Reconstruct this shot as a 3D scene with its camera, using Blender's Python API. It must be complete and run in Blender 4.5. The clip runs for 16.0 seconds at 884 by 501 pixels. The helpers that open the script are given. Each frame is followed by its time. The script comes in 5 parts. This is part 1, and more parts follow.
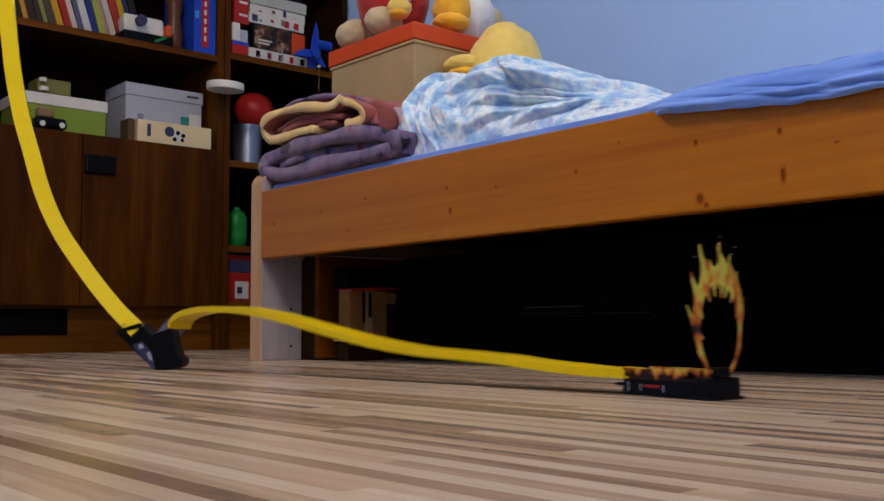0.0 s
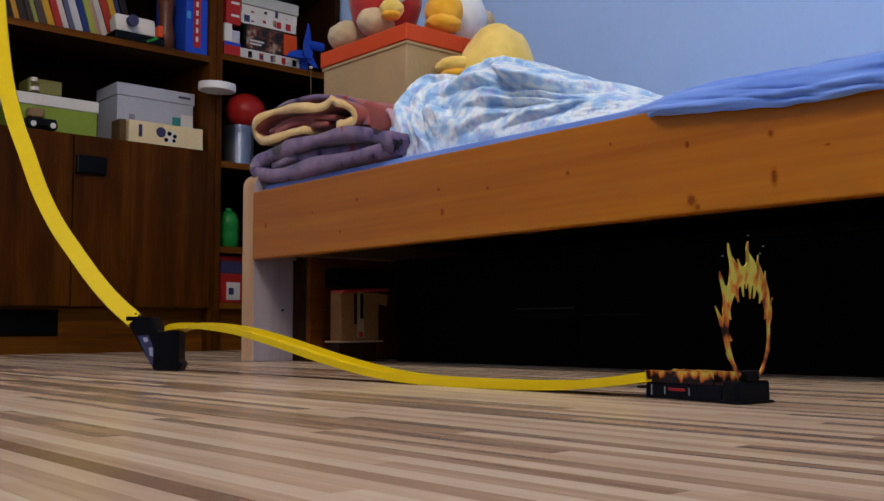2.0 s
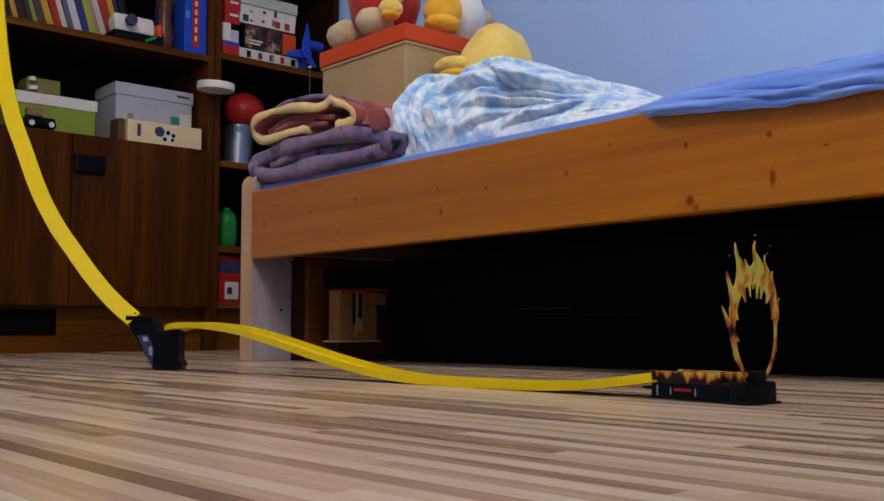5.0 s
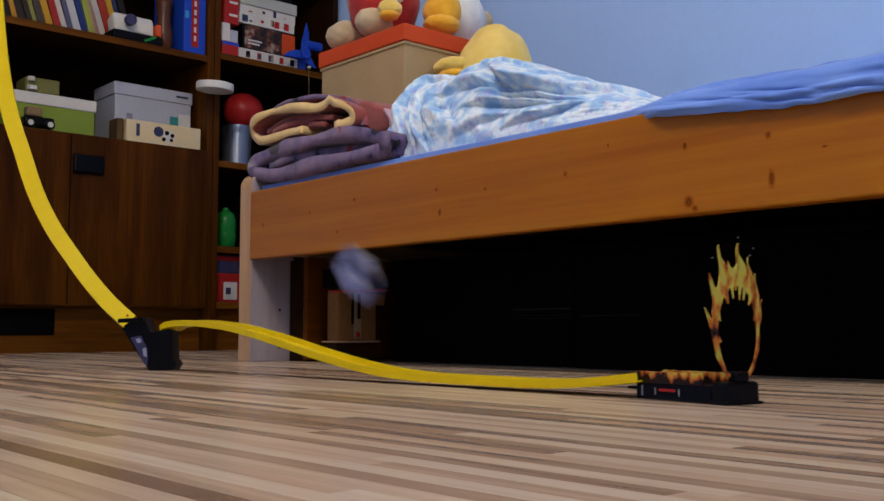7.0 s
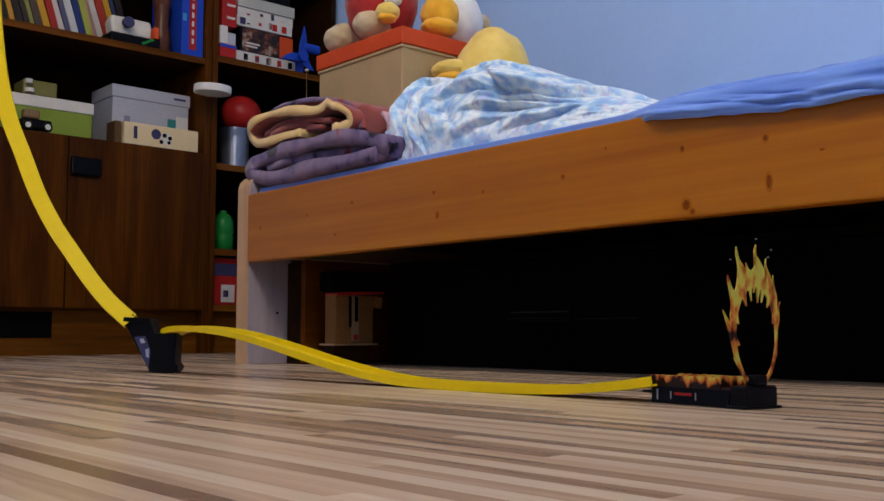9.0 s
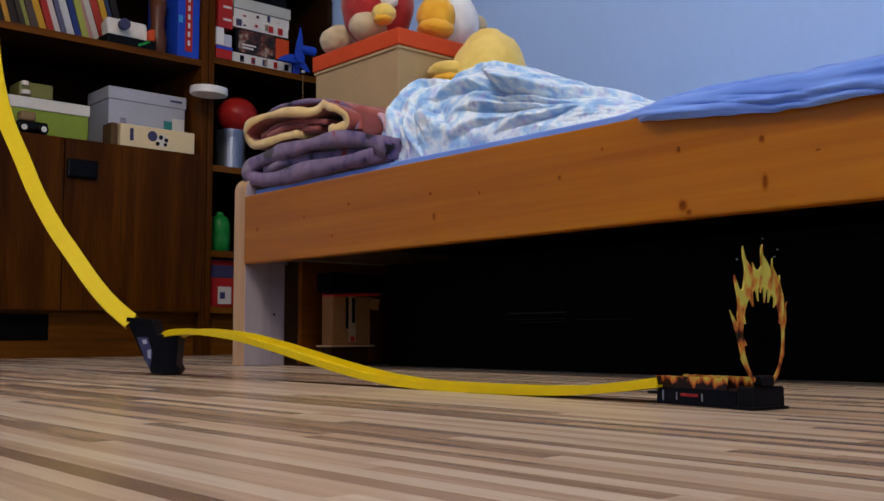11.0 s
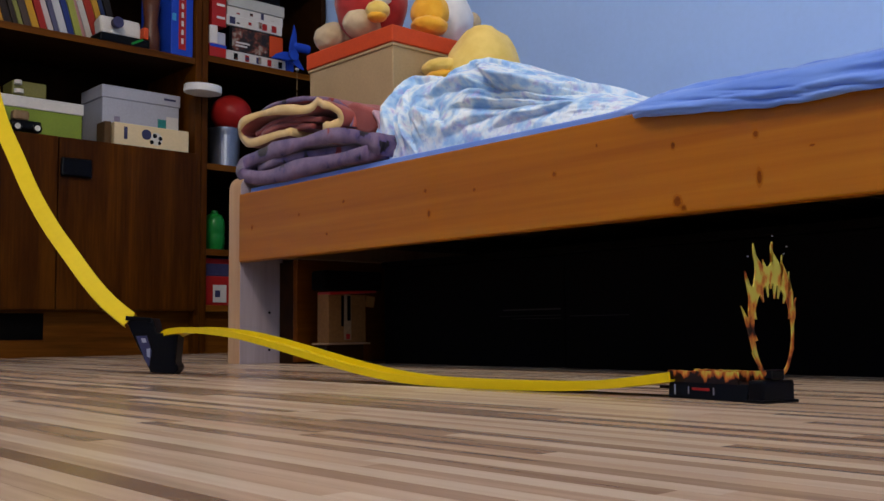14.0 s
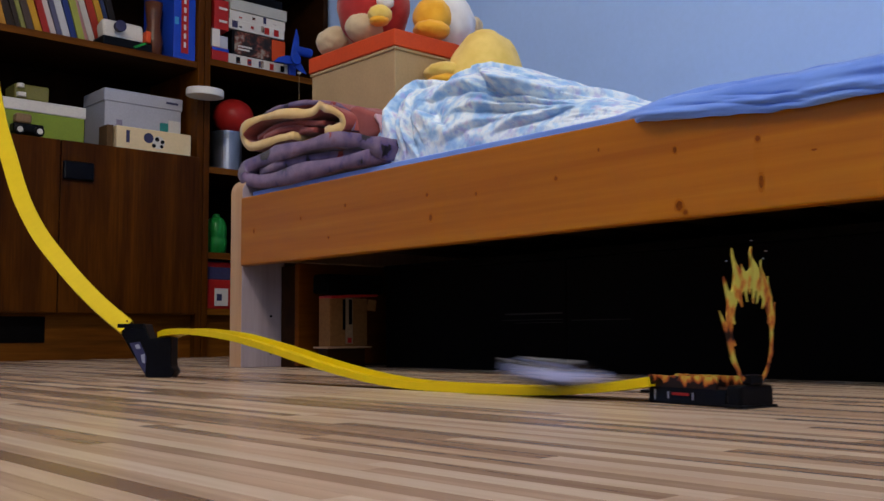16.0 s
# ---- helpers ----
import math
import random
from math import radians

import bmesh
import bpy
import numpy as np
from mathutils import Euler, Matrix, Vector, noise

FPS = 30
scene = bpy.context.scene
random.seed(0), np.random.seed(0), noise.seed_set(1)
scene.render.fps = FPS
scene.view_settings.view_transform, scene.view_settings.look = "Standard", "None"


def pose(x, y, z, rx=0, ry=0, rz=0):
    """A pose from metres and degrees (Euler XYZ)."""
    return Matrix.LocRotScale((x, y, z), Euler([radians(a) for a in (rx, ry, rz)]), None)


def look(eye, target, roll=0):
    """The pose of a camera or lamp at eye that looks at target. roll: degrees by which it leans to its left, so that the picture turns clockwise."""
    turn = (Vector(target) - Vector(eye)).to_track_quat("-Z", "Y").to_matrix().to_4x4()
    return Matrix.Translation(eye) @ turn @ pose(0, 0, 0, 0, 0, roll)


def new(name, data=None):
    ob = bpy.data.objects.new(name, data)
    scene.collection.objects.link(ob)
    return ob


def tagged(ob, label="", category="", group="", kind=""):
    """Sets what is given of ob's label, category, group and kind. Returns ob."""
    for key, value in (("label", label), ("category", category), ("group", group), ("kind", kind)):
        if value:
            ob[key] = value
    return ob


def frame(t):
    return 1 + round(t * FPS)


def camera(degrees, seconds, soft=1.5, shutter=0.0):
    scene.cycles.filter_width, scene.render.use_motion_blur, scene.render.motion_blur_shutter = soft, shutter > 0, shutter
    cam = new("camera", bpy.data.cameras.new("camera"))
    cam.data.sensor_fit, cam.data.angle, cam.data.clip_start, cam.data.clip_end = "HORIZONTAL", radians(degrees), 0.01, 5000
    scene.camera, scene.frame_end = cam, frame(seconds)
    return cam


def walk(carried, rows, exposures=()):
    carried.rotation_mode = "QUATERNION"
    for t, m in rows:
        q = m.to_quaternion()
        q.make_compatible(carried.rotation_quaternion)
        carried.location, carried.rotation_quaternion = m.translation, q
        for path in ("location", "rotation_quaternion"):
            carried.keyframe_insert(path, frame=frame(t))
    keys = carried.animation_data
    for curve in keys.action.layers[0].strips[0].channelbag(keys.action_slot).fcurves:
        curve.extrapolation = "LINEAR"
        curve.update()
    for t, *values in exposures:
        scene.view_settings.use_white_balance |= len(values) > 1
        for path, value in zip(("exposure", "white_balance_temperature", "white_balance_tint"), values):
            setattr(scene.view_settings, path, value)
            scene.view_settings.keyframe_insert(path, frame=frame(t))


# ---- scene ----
# ---- camera: it stands on the floor and only turns a little ----
EYE_Z = 0.068
cam = camera(47.96, 16.0, soft=1.5, shutter=0.8)


def turn(yaw, pitch, roll):
    return pose(0, 0, EYE_Z, 90 + pitch, 0, -yaw) @ pose(0, 0, 0, 0, 0, roll)


TURNS = [
    (0, 41.044, 4.471, -0.298),
    (0.5, 41.182, 4.516, -0.250),
    (1, 41.327, 4.517, -0.185),
    (1.5, 41.498, 4.590, -0.234),
    (2, 41.516, 4.545, -0.229),
    (2.5, 41.548, 4.563, -0.336),
    (3, 41.584, 4.573, -0.314),
    (3.5, 41.684, 4.569, -0.344),
    (4, 41.644, 4.487, -0.256),
    (6.5, 41.634, 4.585, -0.046),
    (7, 41.668, 4.569, -0.044),
    (7.5, 41.717, 4.557, -0.016),
    (8, 41.704, 4.634, -0.096),
    (8.5, 41.752, 4.682, -0.063),
    (9, 41.808, 4.732, -0.017),
    (11.5, 42.017, 4.804, -0.203),
    (12, 42.017, 4.794, -0.173),
    (12.5, 42.009, 4.765, -0.237),
    (13, 42.054, 4.761, -0.267),
    (13.5, 42.117, 4.715, -0.254),
    (14, 42.272, 4.633, -0.517),
    (14.5, 42.170, 4.693, -0.351),
    (15, 42.128, 4.895, -0.347),
    (15.5, 42.143, 4.924, -0.378),
    (16, 42.177, 4.861, -0.390),
]
walk(cam, [(t, turn(a, b, c)) for t, a, b, c in TURNS], [(0, 0.0, 6500, 10), (16, 0.0, 6500, 10)])

# ---- light ----
world = bpy.data.worlds.new("world")
scene.world = world
world.use_nodes = True
wn = world.node_tree.nodes
sky = wn.new("ShaderNodeTexSky")
sky.sky_type, sky.sun_disc = "NISHITA", False
sky.sun_elevation, sky.sun_rotation = radians(25), radians(200)
world.node_tree.links.new(sky.outputs[0], wn["Background"].inputs[0])
wn["Background"].inputs[1].default_value = 0.12


def area_lamp(name, m, w, h, power, colour):
    data = bpy.data.lights.new(name, "AREA")
    data.shape, data.size, data.size_y, data.energy, data.color = "RECTANGLE", w, h, power, colour
    ob = new(name, data)
    ob.matrix_world = m
    return ob


# daylight in the window's opening, behind the camera's back
area_lamp("window_daylight", look((0.3, -1.72, 1.45), (2.1, 0.7, 0.8)), 1.5, 1.2, 11, (0.68, 0.82, 1.0))
# the warm ceiling lamp in the middle of the room
bulb = bpy.data.lights.new("ceiling_bulb", "POINT")
bulb.energy, bulb.color, bulb.shadow_soft_size = 66, (1.0, 0.855, 0.745), 0.16
new("ceiling_bulb", bulb).location = (-0.05, 0.74, 2.17)


# ---- materials ----
def shader(name, rough=0.5, metal=0.0, coat=0.0):
    m = bpy.data.materials.new(name)
    m.use_nodes = True
    b = m.node_tree.nodes["Principled BSDF"]
    b.inputs["Roughness"].default_value, b.inputs["Metallic"].default_value = rough, metal
    b.inputs["Coat Weight"].default_value = coat
    b.inputs["Specular IOR Level"].default_value = 0.22
    return m, m.node_tree.nodes, m.node_tree.links, b


def ramp(n, stops):
    r = n.new("ShaderNodeValToRGB")
    e = r.color_ramp.elements
    while len(e) < len(stops):
        e.new(0.5)
    for k, (p, c) in enumerate(stops):
        e[k].position, e[k].color = p, (*c, 1)
    return r


def mapped(n, l, scale, kind="Object", turn_z=0.0):
    co, mp = n.new("ShaderNodeTexCoord"), n.new("ShaderNodeMapping")
    mp.inputs["Scale"].default_value = scale
    mp.inputs["Rotation"].default_value = (0, 0, turn_z)
    l.new(co.outputs[kind], mp.inputs[0])
    return mp


def plain(name, colour, rough=0.5, metal=0.0, coat=0.0, vary=0.18, scale=60.0, bump=0.15, dist=0.0006):
    """Paint, plastic, card: a base colour with blotches, fine grain and a little relief."""
    m, n, l, b = shader(name, rough, metal, coat)
    mp = mapped(n, l, (1, 1, 1))
    big, fine = n.new("ShaderNodeTexNoise"), n.new("ShaderNodeTexNoise")
    big.inputs["Scale"].default_value, fine.inputs["Scale"].default_value = scale * 0.15, scale * 3
    fine.inputs["Detail"].default_value = 4
    l.new(mp.outputs[0], big.inputs[0]), l.new(mp.outputs[0], fine.inputs[0])
    add = n.new("ShaderNodeMath")
    add.operation = "ADD"
    l.new(big.outputs[0], add.inputs[0]), l.new(fine.outputs[0], add.inputs[1])
    lo = tuple(max(0, c * (1 - vary)) for c in colour)
    hi = tuple(min(1, c * (1 + vary)) for c in colour)
    r = ramp(n, [(0.35, lo), (0.65, hi)])
    half = n.new("ShaderNodeMath")
    half.operation, half.inputs[1].default_value = "MULTIPLY", 0.5
    l.new(add.outputs[0], half.inputs[0]), l.new(half.outputs[0], r.inputs[0])
    l.new(r.outputs[0], b.inputs["Base Color"])
    bp = n.new("ShaderNodeBump")
    bp.inputs["Strength"].default_value, bp.inputs["Distance"].default_value = bump, dist
    l.new(fine.outputs[0], bp.inputs["Height"]), l.new(bp.outputs[0], b.inputs["Normal"])
    return m


def wood(name, dark, mid, light, along="Y", grain=9.0, rough=0.42, per="none", coat=0.0, stretch=0.06, contrast=1.0, spec=0.16):
    """Wood whose grain runs along one axis of the world; per: a random tone per object or per island."""
    m, n, l, b = shader(name, rough, 0, coat)
    b.inputs["Specular IOR Level"].default_value = spec
    s = {"X": (stretch, 1, 1), "Y": (1, stretch, 1), "Z": (1, 1, stretch)}[along]
    mp = n.new("ShaderNodeMapping")
    mp.inputs["Scale"].default_value = tuple(grain * v for v in s)
    l.new(n.new("ShaderNodeNewGeometry").outputs["Position"], mp.inputs[0])
    wave = n.new("ShaderNodeTexNoise")
    wave.inputs["Scale"].default_value, wave.inputs["Detail"].default_value, wave.inputs["Distortion"].default_value = 1.4, 6, 1.1
    fine = n.new("ShaderNodeTexNoise")
    fine.inputs["Scale"].default_value, fine.inputs["Detail"].default_value = 14, 5
    l.new(mp.outputs[0], wave.inputs[0]), l.new(mp.outputs[0], fine.inputs[0])
    mix = n.new("ShaderNodeMath")
    mix.operation, mix.inputs[1].default_value = "MULTIPLY_ADD", 0.35
    l.new(fine.outputs[0], mix.inputs[0]), l.new(wave.outputs[0], mix.inputs[2])
    last = mix
    if per != "none":
        src = n.new("ShaderNodeObjectInfo") if per == "object" else n.new("ShaderNodeNewGeometry")
        out = src.outputs["Random"] if per == "object" else src.outputs["Random Per Island"]
        last = n.new("ShaderNodeMath")
        last.operation, last.inputs[1].default_value = "MULTIPLY_ADD", 0.50
        sub = n.new("ShaderNodeMath")
        sub.operation, sub.inputs[1].default_value, sub.inputs[2].default_value = "MULTIPLY_ADD", 0.42, 0.138
        l.new(out, last.inputs[0]), l.new(mix.outputs[0], sub.inputs[0]), l.new(sub.outputs[0], last.inputs[2])
    c = 0.22 / contrast
    r = ramp(n, [(0.67 - c, dark), (0.67, mid), (0.67 + c, light)])
    l.new(last.outputs[0], r.inputs[0]), l.new(r.outputs[0], b.inputs["Base Color"])
    rr = n.new("ShaderNodeMapRange")
    rr.inputs[3].default_value, rr.inputs[4].default_value = rough - 0.08, rough + 0.12
    l.new(fine.outputs[0], rr.inputs[0]), l.new(rr.outputs[0], b.inputs["Roughness"])
    bp = n.new("ShaderNodeBump")
    bp.inputs["Strength"].default_value, bp.inputs["Distance"].default_value = (0.12 if per == "none" else 0.025), 0.0006
    l.new(fine.outputs[0], bp.inputs["Height"]), l.new(bp.outputs[0], b.inputs["Normal"])
    return m


def cloth(name, stops, scale=9.0, rough=0.85, weave=900.0, detail=3.0):
    """Fabric: a printed or mottled colour with a fine weave."""
    m, n, l, b = shader(name, rough)
    b.inputs["Sheen Weight"].default_value = 0.25
    mp = mapped(n, l, (1, 1, 1))
    big, fine = n.new("ShaderNodeTexNoise"), n.new("ShaderNodeTexNoise")
    big.inputs["Scale"].default_value, big.inputs["Detail"].default_value = scale, detail
    fine.inputs["Scale"].default_value = weave
    l.new(mp.outputs[0], big.inputs[0]), l.new(mp.outputs[0], fine.inputs[0])
    r = ramp(n, stops)
    l.new(big.outputs[0], r.inputs[0]), l.new(r.outputs[0], b.inputs["Base Color"])
    bp = n.new("ShaderNodeBump")
    bp.inputs["Strength"].default_value, bp.inputs["Distance"].default_value = 0.35, 0.0008
    l.new(fine.outputs[0], bp.inputs["Height"]), l.new(bp.outputs[0], b.inputs["Normal"])
    return m


PINE = wood("varnished_pine", (0.27, 0.073, 0.002), (0.380, 0.126, 0.0032), (0.475, 0.189, 0.0065), "Y", 10, 0.33, coat=0.2, contrast=0.68, stretch=0.03)
PINE_END = wood("pale_pine", (0.42, 0.235, 0.11), (0.51, 0.31, 0.165), (0.57, 0.37, 0.21), "Z", 9, 0.4)
LEG_PAINT = wood("whitewashed_pine", (0.27, 0.225, 0.25), (0.33, 0.28, 0.31), (0.39, 0.34, 0.37), "Z", 9, 0.45)
KNOT_RING = plain("pine_knot_ring", (0.335, 0.105, 0.003), 0.4, vary=0.18, scale=300)
KNOT = plain("pine_knot", (0.19, 0.046, 0.003), 0.45, vary=0.45, scale=420)
WALNUT = wood("brown_cabinet_veneer", (0.030, 0.0072, 0.0004), (0.058, 0.0158, 0.0006), (0.098, 0.030, 0.0012), "Z", 11, 0.42, spec=0.07, contrast=1.15)
WALNUT_X = wood("brown_shelf_veneer", (0.060, 0.018, 0.0010), (0.115, 0.037, 0.0028), (0.18, 0.066, 0.006), "X", 11, 0.42, spec=0.08)
STAVES = ((0.27, 0.166, 0.105), (0.575, 0.415, 0.288), (0.69, 0.55, 0.405))
FLOOR_OB = wood("laminate_stave", *STAVES, "Y", 8, 0.2, per="object", spec=0.5)
FLOOR_IS = wood("laminate_staves", *STAVES, "Y", 8, 0.2, per="island", spec=0.5)
SUBFLOOR = plain("dark_joint", (0.16, 0.10, 0.06), 0.6)
WALL_BLUE = plain("blue_wall_paint", (0.40, 0.59, 0.935), 0.7, vary=0.025, scale=25, bump=0.12, dist=0.001)
WALL_CREAM = plain("cream_wall_paint", (0.72, 0.68, 0.6), 0.7, vary=0.05, scale=40)
CEILING = plain("white_ceiling_paint", (0.8, 0.8, 0.78), 0.8, vary=0.03, scale=40)
WHITE = plain("white_plastic", (0.72, 0.71, 0.68), 0.4, vary=0.06)
YELLOW = plain("yellow_track_plastic", (0.74, 0.55, 0.002), 0.4, vary=0.03, scale=40, bump=0.05)
BLACK = plain("black_plastic", (0.0025, 0.0025, 0.0035), 0.32, vary=0.2)
for knotted in (KNOT_RING, KNOT):
    knotted.node_tree.nodes["Principled BSDF"].inputs["Specular IOR Level"].default_value = 0.08
# near-black that puts deep shade into the colour, under the bed and in recesses
SHADE_BLACK = plain("shade_black_card", (0.003, 0.0025, 0.0025), 0.95, vary=0.3)
SHADE_BLACK.node_tree.nodes["Principled BSDF"].inputs["Specular IOR Level"].default_value = 0.05
BLACK.node_tree.nodes["Principled BSDF"].inputs["Specular IOR Level"].default_value = 0.1
YELLOW.node_tree.nodes["Principled BSDF"].inputs["Specular IOR Level"].default_value = 0.2
# browns taken almost to black: the shade inside the bookcase is in the colour
SHADED_BACK = wood("shaded_back_board", (0.003, 0.0011, 0.0003), (0.0055, 0.002, 0.0005), (0.0085, 0.0032, 0.0009), "Z", 11, 0.6, spec=0.03)
SHADED_BOARD = wood("shaded_brown_board", (0.012, 0.004, 0.0008), (0.02, 0.007, 0.0014), (0.028, 0.010, 0.002), "X", 11, 0.5, spec=0.08)
DRAWER_WOOD = wood("brown_drawer_veneer", (0.085, 0.021, 0.001), (0.12, 0.032, 0.002), (0.155, 0.046, 0.004), "X", 11, 0.45, spec=0.06)
# slat wood darkened to hold the shade below the mattress
UNLIT_WOOD = plain("unlit_slat_wood", (0.05, 0.025, 0.012), 0.8)


# ---- building helpers ----
def thing(name, loc, label, category, group="", kind=""):
    """An Empty at the base of a thing."""
    ob = new(name)
    ob.empty_display_size = 0.02
    ob.location = loc
    return tagged(ob, label, category, group, kind)


def place_of(ob):
    p = Vector((0, 0, 0))
    while ob is not None:
        p = p + ob.location
        ob = ob.parent
    return p


def mesh_of(name, bm, mat, smooth=False):
    me = bpy.data.meshes.new(name)
    bm.normal_update()
    bm.to_mesh(me)
    bm.free()
    for m in (mat if isinstance(mat, (list, tuple)) else [mat]):
        me.materials.append(m)
    if smooth:
        for p in me.polygons:
            p.use_smooth = True
    return me


def part(name, bm, mat, parent=None, label="", smooth=False):
    """Links a bmesh, built in the world's coordinates, as one mesh under a thing or a part."""
    if parent is not None:
        bmesh.ops.translate(bm, vec=-place_of(parent), verts=bm.verts)
    ob = new(name, mesh_of(name, bm, mat, smooth))
    ob.parent = parent
    return tagged(ob, label)


def solid(name, bm, mat, label, category, group="", kind="", smooth=False, base=None):
    """A top-level thing made of one mesh; its origin is at its base."""
    if base is None:
        lo = [min(v.co[i] for v in bm.verts) for i in range(3)]
        hi = [max(v.co[i] for v in bm.verts) for i in range(3)]
        base = Vector(((lo[0] + hi[0]) / 2, (lo[1] + hi[1]) / 2, lo[2]))
    bmesh.ops.translate(bm, vec=-Vector(base), verts=bm.verts)
    ob = new(name, mesh_of(name, bm, mat, smooth))
    ob.location = base
    return tagged(ob, label, category, group, kind)


def box(x0, x1, y0, y1, z0, z1, bevel=0.0, seg=2, bm=None):
    bm2 = bmesh.new()
    bmesh.ops.create_cube(bm2, size=1)
    for v in bm2.verts:
        v.co = Vector(((x0 + x1) / 2 + v.co.x * (x1 - x0), (y0 + y1) / 2 + v.co.y * (y1 - y0), (z0 + z1) / 2 + v.co.z * (z1 - z0)))
    if bevel:
        bmesh.ops.bevel(bm2, geom=bm2.edges[:], offset=bevel, segments=seg, affect="EDGES", profile=0.5)
    return joined(bm, bm2)


def joined(bm, bm2):
    if bm is None:
        return bm2
    tmp = bpy.data.meshes.new("tmp")
    bm2.to_mesh(tmp)
    bm2.free()
    bm.from_mesh(tmp)
    bpy.data.meshes.remove(tmp)
    return bm


def moved(bm, m):
    bmesh.ops.transform(bm, matrix=m, verts=bm.verts)
    return bm


def cyl(p, r0, r1, h, seg=24, bevel=0.0, axis="Z", bm=None):
    bm2 = bmesh.new()
    bmesh.ops.create_cone(bm2, cap_ends=True, segments=seg, radius1=r0, radius2=r1, depth=h)
    if bevel:
        rims = [e for e in bm2.edges if abs(e.verts[0].co.z - e.verts[1].co.z) < 1e-6]
        bmesh.ops.bevel(bm2, geom=rims, offset=bevel, segments=2, affect="EDGES", profile=0.5)
    bmesh.ops.translate(bm2, vec=(0, 0, h / 2), verts=bm2.verts)
    if axis == "X":
        moved(bm2, pose(0, 0, 0, 0, 90, 0))
    if axis == "Y":
        moved(bm2, pose(0, 0, 0, -90, 0, 0))
    moved(bm2, Matrix.Translation(p))
    return joined(bm, bm2)


def lathe(p, profile, seg=28, bm=None):
    """Turned shape from (radius, height) pairs."""
    bm2 = bmesh.new()
    rings = []
    for r, z in profile:
        rings.append([bm2.verts.new((r * math.cos(a * math.tau / seg), r * math.sin(a * math.tau / seg), z)) for a in range(seg)])
    for a, b in zip(rings, rings[1:]):
        for i in range(seg):
            bm2.faces.new((a[i], a[(i + 1) % seg], b[(i + 1) % seg], b[i]))
    bm2.faces.new(list(reversed(rings[0])))
    bm2.faces.new(rings[-1])
    moved(bm2, Matrix.Translation(p))
    return joined(bm, bm2)


def lump(p, r, amount=0.0, freq=6.0, sub=4, seed=0.0, bm=None):
    """A soft rounded body with uneven surface; r is its half size per axis."""
    bm2 = bmesh.new()
    bmesh.ops.create_icosphere(bm2, subdivisions=sub, radius=1)
    for v in bm2.verts:
        d = v.co.normalized()
        k = 1 + amount * noise.noise(d * freq + Vector((seed, seed * 0.7, 1.3)))
        v.co = Vector((p[0] + d.x * r[0] * k, p[1] + d.y * r[1] * k, p[2] + d.z * r[2] * k))
    return joined(bm, bm2)


def prism(outline, depth, bm=None):
    """A flat outline in (u, v), extruded to a depth: u along x, v along z, depth along y."""
    bm2 = bmesh.new()
    a = [bm2.verts.new((u, 0, v)) for u, v in outline]
    b = [bm2.verts.new((u, depth, v)) for u, v in outline]
    bm2.faces.new(a)
    bm2.faces.new(list(reversed(b)))
    n = len(a)
    for i in range(n):
        bm2.faces.new((a[i], b[i], b[(i + 1) % n], a[(i + 1) % n]))
    bmesh.ops.recalc_face_normals(bm2, faces=bm2.faces)
    return joined(bm, bm2)


# ---- plan, in metres ----
RAIL_X = 1.12          # outer face of the bed's side rail
WALL_X = 2.16          # blue wall along the bed
CASE_Y = 3.0           # front of the bookcase
BACK_Y = 3.40
LEFT_X, FRONT_Y, ROOM_H = -1.9, -1.8, 2.5

# ---- room ----
def structure(name, bm, mat, label, category):
    return solid(name, bm, mat, label, category, kind="structure")


floor = structure("floor", box(LEFT_X, WALL_X, FRONT_Y, BACK_Y, -0.05, -0.004), SUBFLOOR, "pale striped laminate floor in narrow staves", "floor")
structure("wall_east", box(WALL_X, WALL_X + 0.12, FRONT_Y, BACK_Y, 0, ROOM_H), WALL_BLUE, "light blue painted wall along the bed", "wall")
structure("wall_north", box(LEFT_X, WALL_X + 0.12, BACK_Y, BACK_Y + 0.12, 0, ROOM_H), WALL_BLUE, "light blue painted wall behind the bookcase", "wall")
structure("wall_west", box(LEFT_X - 0.12, LEFT_X, FRONT_Y, BACK_Y + 0.12, 0, ROOM_H), WALL_BLUE, "light blue painted wall of the room", "wall")
south = box(LEFT_X - 0.12, -0.5, FRONT_Y - 0.12, FRONT_Y, 0, ROOM_H)
box(1.1, WALL_X + 0.12, FRONT_Y - 0.12, FRONT_Y, 0, ROOM_H, bm=south)
box(-0.5, 1.1, FRONT_Y - 0.12, FRONT_Y, 0, 0.85, bm=south)
box(-0.5, 1.1, FRONT_Y - 0.12, FRONT_Y, 2.1, ROOM_H, bm=south)
structure("wall_south", south, WALL_BLUE, "light blue painted wall with a window opening", "wall")
structure("ceiling", box(LEFT_X - 0.12, WALL_X + 0.12, FRONT_Y - 0.12, BACK_Y + 0.12, ROOM_H, ROOM_H + 0.1), CEILING, "plain white painted ceiling", "ceiling")


